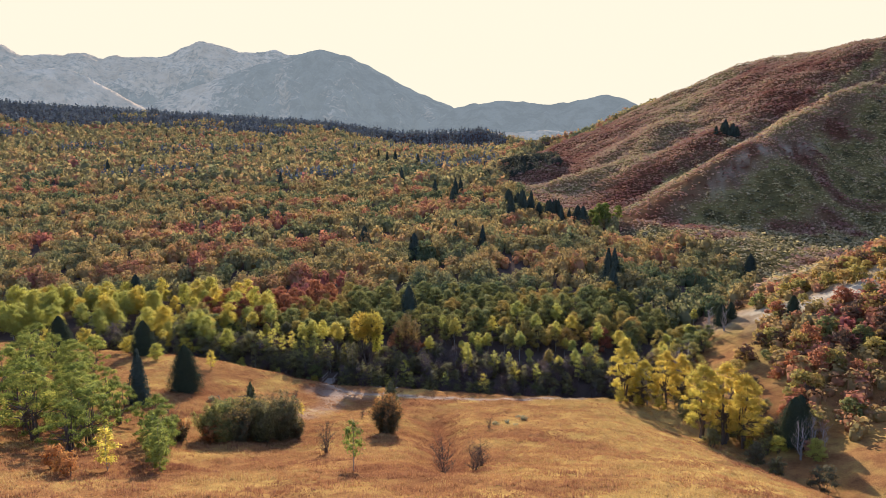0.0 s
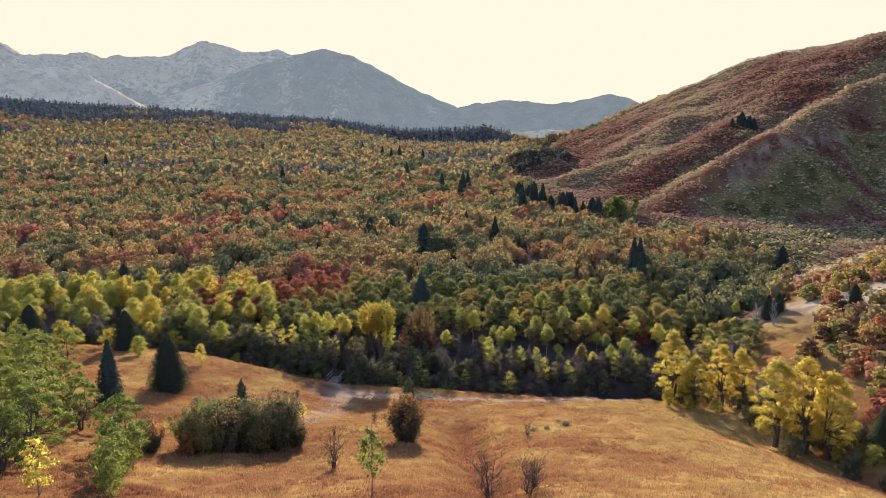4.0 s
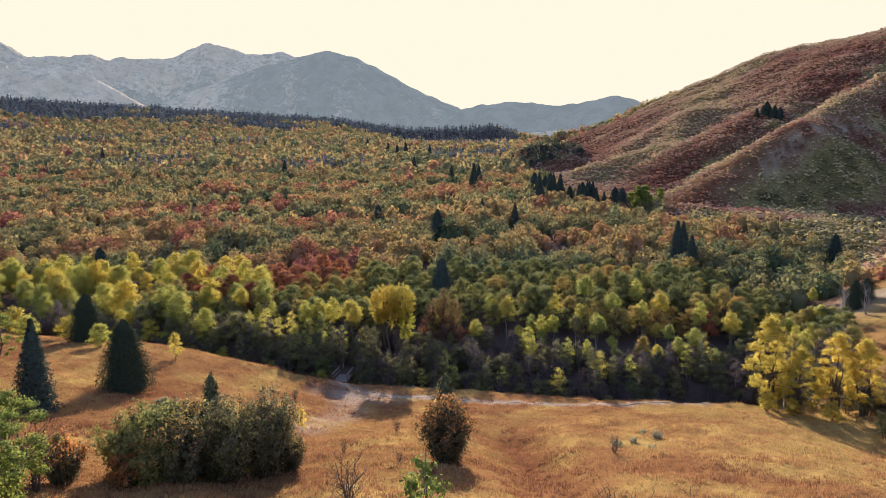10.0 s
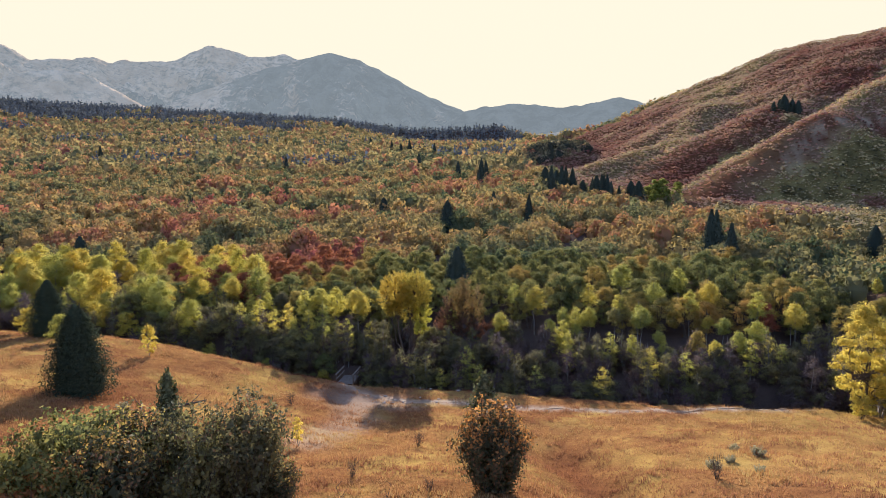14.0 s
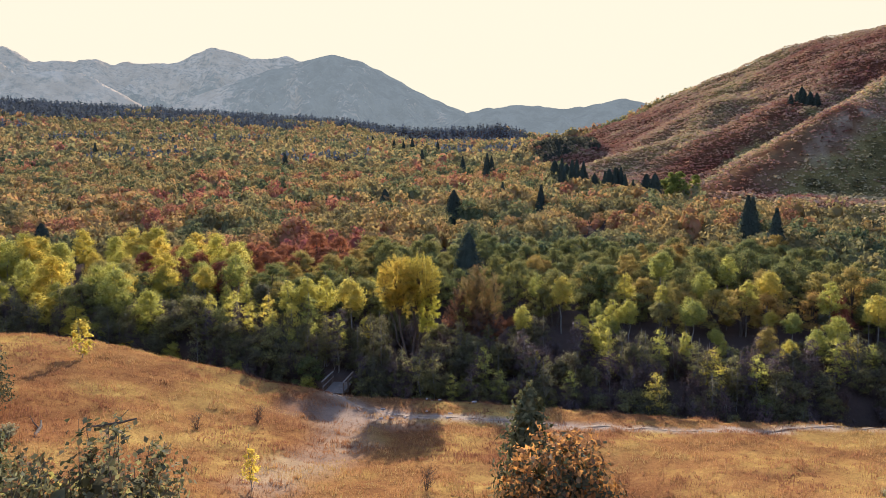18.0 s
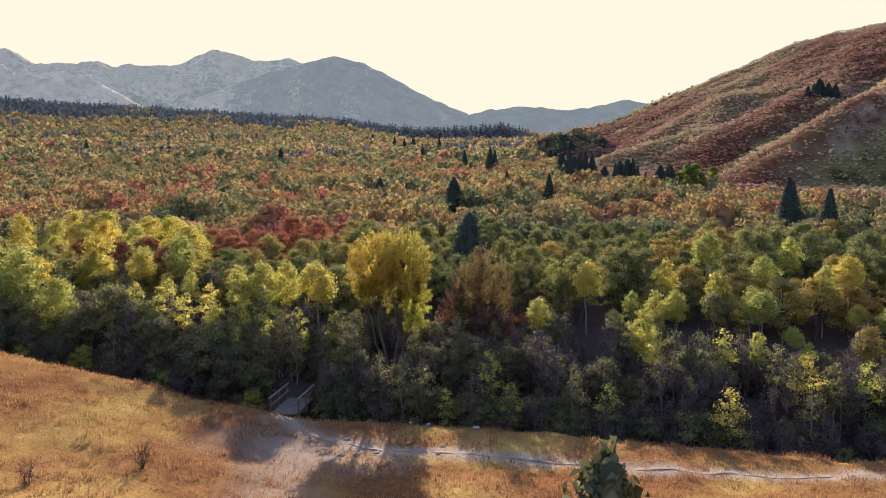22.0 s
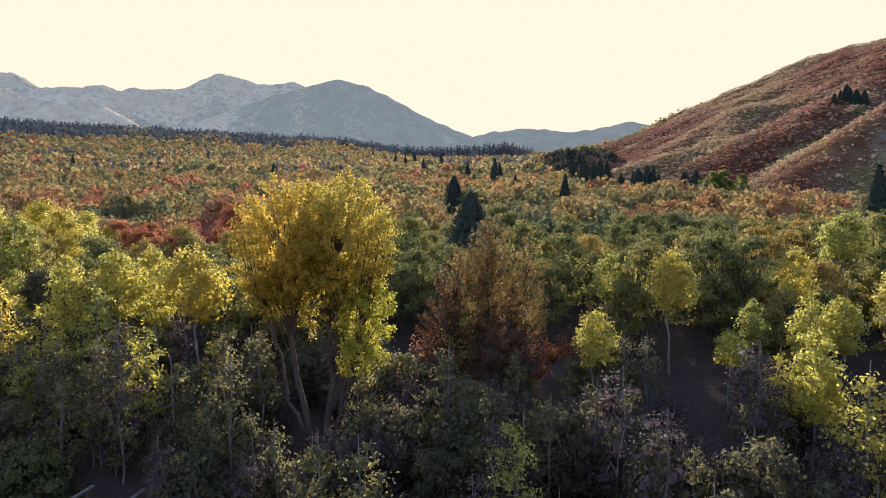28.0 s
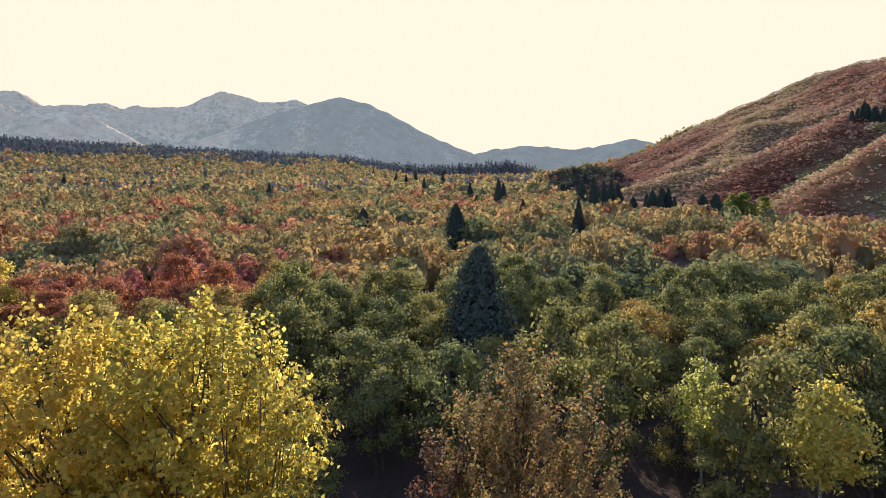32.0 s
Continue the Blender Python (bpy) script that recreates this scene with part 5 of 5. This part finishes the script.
for i in range(22):
    y = rng.uniform(88, 118)
    x = float(np.interp(y, [85, 100, 118], [45, 43, 39])) + rng.uniform(-1.5, 7)
    plant(willows[i % 5] if i % 3 else brushes[i % 4], "willow_shrub", "olive willow shrub in the gully", "shrub", x, y, rng.uniform(0.6, 1.1), group="brush in the gully")
snags = [bare(620 + i, 7.0, 3.4, bark_grey, 3) for i in range(2)]
for i, (x, y, s) in enumerate([(47.4, 85.6, 0.8), (49.4, 87.2, 0.75), (50.8, 86.5, 0.6), (60, 149, 0.9), (62.5, 147.5, 0.8), (44, 124, 1.0), (47, 127, 0.9), (35, 127, 0.9), (34.4, 117.5, 1.3), (36, 116, 1.1)]):
    plant(snags[i % 2], "dead_tree", "leafless grey tree in the gully", "tree", x, y, s, group="bare trees in the gully")
for x, y, s in ((48.3, 89.4, 0.92), (50.6, 92.2, 0.8), (64.5, 154, 0.7), (67.2, 155.2, 0.55), (73, 138.2, 0.6)):
    plant(junipers[1], "juniper_tree", "dark bushy juniper on the bank", "tree", x, y, s)
bank_rust = [shrub(380 + i, 2.4, 3.0, (leaf_oak_gold, leaf_oak_red, leaf_brown, leaf_oak_green)[i], 0.26, 13, bark_dark, 8) for i in range(4)]
placed = 0
while placed < 200:
    x, y = rng.uniform(46, 100), rng.uniform(92, 166)
    patch = float(fbm(np.array(x), np.array(y), 22, 3, 21))
    if left_of_creek(x, y) > -5 or patch > rng.uniform(0.15, 0.6) or (along(x, y, BANK)[0] < 6 and rng.uniform() < 0.7) or (x < 52 + 0.4 * (y - 103) and rng.uniform() < 0.65):
        placed += 0.02
        continue
    placed += 1
    red = abs((y - 101) - 0.9 * (x - 53)) < 7 and x < 68
    k = int(rng.choice(4, p=(0.25, 0.55, 0.15, 0.05) if red else (0.5, 0.12, 0.24, 0.14)))
    label = ("low scrub oak turning gold on the bank", "low maple shrub in red leaf on the bank", "low brown scrub on the pale bank", "low green scrub on the bank")[k]
    plant(bank_rust[k], "oak_shrub", label, "shrub", x, y, rng.uniform(0.7, 1.75), group="scrub on the bank")

bx, by = jittered(48, 190, 84, 180, 2.7)
keep = (left_of_creek(bx, by) < -5) & (fbm(bx, by, 22, 3, 21) < 0.34) & ((bx > 96) | (rng.uniform(0, 1, len(bx)) < 0.4)) & (bx > 54 + 0.35 * (by - 103)) & (along(bx, by, BANK)[0] > 5)
keep |= (bx > 54 + 0.38 * (by - 101)) & (by > 92) & (along(bx, by, BANK)[0] > 5.5) & (by < 142) & (fbm(bx, by, 30, 3, 23) < 0.8)
bx, by = bx[keep], by[keep]
bw = rng.uniform(2.4, 5.0, len(bx))
scatter("bank_scrub", bx, by, bw, bw * rng.uniform(0.6, 0.9, len(bx)), np.clip(0.60 + 0.22 * fbm(bx, by, 26, 3, 83) + 0.22 * np.exp(-((by - 101 - 0.9 * (bx - 53)) / 7) ** 2) + rng.normal(0, 0.1, len(bx)), 0, 1), crowns_b, leaf_woods, "dense rust and gold oak brush on the bank", "scrub")

# ---------------------------------------------------------------- footbridge, trail, stones
def box_mesh(name, sx, sy, sz, material, bevel=0.012):
    bm = bmesh.new()
    bmesh.ops.create_cube(bm, size=1.0)
    bmesh.ops.scale(bm, vec=(sx, sy, sz), verts=bm.verts)
    bmesh.ops.bevel(bm, geom=list(bm.edges), offset=bevel, segments=1, affect="EDGES")
    me = bpy.data.meshes.new(name)
    bm.to_mesh(me)
    bm.free()
    me.materials.append(material)
    return me


def footbridge(place, turn, length, width, label):
    root = new("footbridge")
    plank = box_mesh("deck_plank", 0.185, length, 0.06, timber, 0.008)
    n = 10
    for i in range(n):
        ob = new("deck_plank", plank)
        ob.parent = root
        ob.location = (-width / 2 + (i + 0.5) * width / n, 0.03 * math.sin(i * 2.3), 0.006 * math.sin(i * 4.1))
    beam = box_mesh("beam", 0.2, length - 0.2, 0.28, timber_dark)
    for sx in (-0.8, 0.8):
        ob = new("beam", beam)
        ob.parent, ob.location = root, (sx, 0, -0.18)
    cross = box_mesh("crossbeam", width + 0.1, 0.18, 0.16, timber_dark)
    for sy in (0.1 - length / 2 + 0.15, 0, length / 2 - 0.25):
        ob = new("crossbeam", cross)
        ob.parent, ob.location = root, (0, sy, -0.4)
    post = box_mesh("post", 0.12, 0.12, 1.5, timber_dark)
    top = box_mesh("handrail", 0.17, length + 0.2, 0.07, timber)
    mid = box_mesh("midrail", 0.05, length, 0.15, timber)
    for side in (-1, 1):
        x = side * (width / 2 + 0.08)
        for sy in (0.2 - length / 2, 0, length / 2 - 0.2):
            ob = new("post", post)
            ob.parent, ob.location = root, (x, sy, 0.36)
        ob = new("handrail", top)
        ob.parent, ob.location = root, (x, 0, 1.14)
        ob = new("midrail", mid)
        ob.parent, ob.location = root, (x - side * 0.09, 0, 0.62)
    root.location = place
    root.rotation_euler = (0, 0, radians(turn))
    return tagged(root, label, "bridge")


footbridge((-24.3, 130.1, float(ground(-24.2, 127.6)) + 0.16), -6, 3.7, 2.0, "small weathered timber footbridge over the creek")
footbridge((37.6, 120.9, float(ground(35.6, 120.4)) + 0.16), -76, 5.4, 1.6, "weathered timber footbridge behind golden cottonwoods")


def smooth_line(points, gap):
    p = np.array(points, float)
    d = np.concatenate([[0], np.cumsum(np.hypot(*np.diff(p, axis=0).T))])
    s = np.arange(0, d[-1], gap)
    x, y = np.interp(s, d, p[:, 0]), np.interp(s, d, p[:, 1])
    for _ in range(6):
        x[1:-1] = (x[:-2] + 2 * x[1:-1] + x[2:]) / 4
        y[1:-1] = (y[:-2] + 2 * y[1:-1] + y[2:]) / 4
    return x, y


def trail(points, wide, name, label):
    x, y = smooth_line(points, 0.4)
    dx, dy = np.gradient(x), np.gradient(y)
    size = np.hypot(dx, dy)
    nx, ny = -dy / size, dx / size
    across = np.array([-1.0, -0.8, -0.4, 0.0, 0.4, 0.8, 1.0])
    w = wide * 0.5 * (1 + 0.25 * fbm(x, y, 3.1, 3, 91))
    X = x[:, None] + nx[:, None] * across * w[:, None] + 0.05 * rng.normal(size=(len(x), 7))
    Y = y[:, None] + ny[:, None] * across * w[:, None]
    Z = ground(X, Y) + np.array([-0.06, 0.03, 0.03, 0.03, 0.03, 0.03, -0.06])
    me = mesh_from(name, np.stack([X, Y, Z], -1).reshape(-1, 3), 4, grid_faces(len(x), 7)[::-1], mat_trail, smooth=True)
    return tagged(new(name, me), label, "trail", kind="structure")


mat_trail = plain("trodden pale earth", [(0.3, (0.20, 0.14, 0.09)), (0.65, (0.36, 0.265, 0.18))], 1.4, bump=0.5)
trail(TRAIL, 0.34, "trail", "narrow pale dirt trail through dry grass")


def stone_mesh(seed):
    r = np.random.default_rng(seed)
    bm = bmesh.new()
    bmesh.ops.create_icosphere(bm, subdivisions=1, radius=0.5)
    for v in bm.verts:
        v.co *= float(r.uniform(0.75, 1.2))
        v.co.z *= 0.6
    me = bpy.data.meshes.new("stone")
    bm.to_mesh(me)
    bm.free()
    me.materials.append(stone)
    return me


stones = [stone_mesh(800 + i) for i in range(4)]
for i in range(34):
    x = rng.uniform(-21.5, -9) if i < 24 else rng.uniform(-22, -12)
    y = woods_front(x) - rng.uniform(-0.5, 2.6) if i < 24 else 120 + rng.uniform(-2, 3)
    ob = new("stone", stones[i % 4])
    size = rng.uniform(0.2, 0.6)
    ob.location = (x, y, float(ground(x, y)) + 0.08 * size)
    ob.scale = (size, size * rng.uniform(0.6, 1), size * 0.8)
    ob.rotation_euler = (0, 0, rng.uniform(0, 6.28))
    tagged(ob, "pale weathered stone lying near the creek", "stone", "stones by the creek")

sage = [vase(370 + i, 0.85, 1.5, leaf_sage, 0.09, 26, 60, wood=bark_grey) for i in range(2)]
for i, (x, y) in enumerate([(8.4, 93.1), (11, 94.6), (9.4, 90.8), (6.6, 91.4), (10.4, 97.2), (-37, 99)]):
    plant(sage[i % 2], "sagebrush", "pale grey-green sagebrush in the meadow", "shrub", x, y, rng.uniform(0.55, 0.85), group="sagebrush in the meadow")
for x, y, s in ((-13.5, 98, 0.45), (-12, 84, 0.35), (5.5, 88, 0.5), (-27, 112, 0.45), (-30, 108, 0.4), (-17, 88, 0.4)):
    plant(bare_bush[0], "bare_shrub", "small leafless dark shrub in dry grass", "shrub", x, y, s)

# dead logs lying in the grass and brush
log_mesh = tubes("log", [[(-1.6, 0, 0.1, 0.09), (-0.5, 0.06, 0.12, 0.11), (0.6, -0.03, 0.12, 0.09), (1.7, 0.1, 0.16, 0.05)], [(0.3, 0, 0.12, 0.05), (0.9, 0.4, 0.4, 0.03), (1.3, 0.6, 0.7, 0.015)]], bark_dark, 6)
for x, y, a in ((-34, 104, 0.6), (-36.5, 101, 2.0), (-14, 133.5, 1.1), (2, 128, 0.3), (14, 127, 2.4)):
    ob = new("log", log_mesh)
    ob.location = (x, y, float(ground(x, y)))
    ob.rotation_euler = (0, 0, a)
    tagged(ob, "fallen grey branch lying on the ground", "log")


# ---------------------------------------------------------------- dry grass
def grass(name, x0, x1, y0, y1, count, blades, high, wide, label):
    x, y = rng.uniform(x0, x1, count), rng.uniform(y0, y1, count)
    thin = np.minimum(line_distance(x, y, TRAIL) / 0.7, np.hypot((x + 21) * 0.8, y - 119) / 5)
    keep = (y < woods_front(x) + 0.3) & (left_of_creek(x, y) > 3) & (rng.uniform(0, 1, count) < thin)
    x, y = x[keep], y[keep]
    n = len(x)
    patch = 0.56 + 0.42 * fbm(x, y, 17, 3, 95) + 0.2 * fbm(x, y, 4, 2, 96)
    patch += 0.22 * step(2, 26, x)
    patch -= 0.45 * np.exp(-((x - furrow_x(y)) / 2.6) ** 2) * step(54, 66, y) * (1 - step(98, 110, y)) + 0.3 * step(0.25, 0.75, fbm(x, y, 24, 4, 33))
    h = high * (0.75 + 0.4 * fbm(x, y, 6, 2, 97)) * rng.uniform(0.6, 1.3, n)
    X = np.repeat(x, blades) + rng.normal(0, 0.13, n * blades)
    Y = np.repeat(y, blades) + rng.normal(0, 0.13, n * blades)
    H = np.repeat(h, blades) * rng.uniform(0.6, 1.15, n * blades)
    Z = ground(X, Y) - 0.05
    a = rng.uniform(0, 6.28, n * blades)
    w = wide * rng.uniform(0.6, 1.3, n * blades)
    lx, ly = rng.normal(0.04, 0.2, n * blades) * H, rng.normal(0, 0.2, n * blades) * H
    v = np.stack([np.stack([X - np.cos(a) * w, Y - np.sin(a) * w, Z], -1), np.stack([X + np.cos(a) * w, Y + np.sin(a) * w, Z], -1), np.stack([X + lx, Y + ly, Z + H], -1)], 1).reshape(-1, 3)
    me = mesh_from(name, v, 3, np.arange(len(v)), leaf_grass, {"tint": np.repeat(np.clip(np.repeat(patch, blades) + rng.normal(0, 0.1, n * blades), 0, 1), 3)})
    return tagged(new(name, me), label, "grass", kind="stuff")


grass("dry_grass", -95, 44, 92, 142, 64000, 5, 0.34, 0.026, "dry golden and russet meadow grass near the creek")
grass("dry_grass", -60, 50, 38, 92, 60000, 5, 0.34, 0.034, "dry golden and russet meadow grass on the slope")
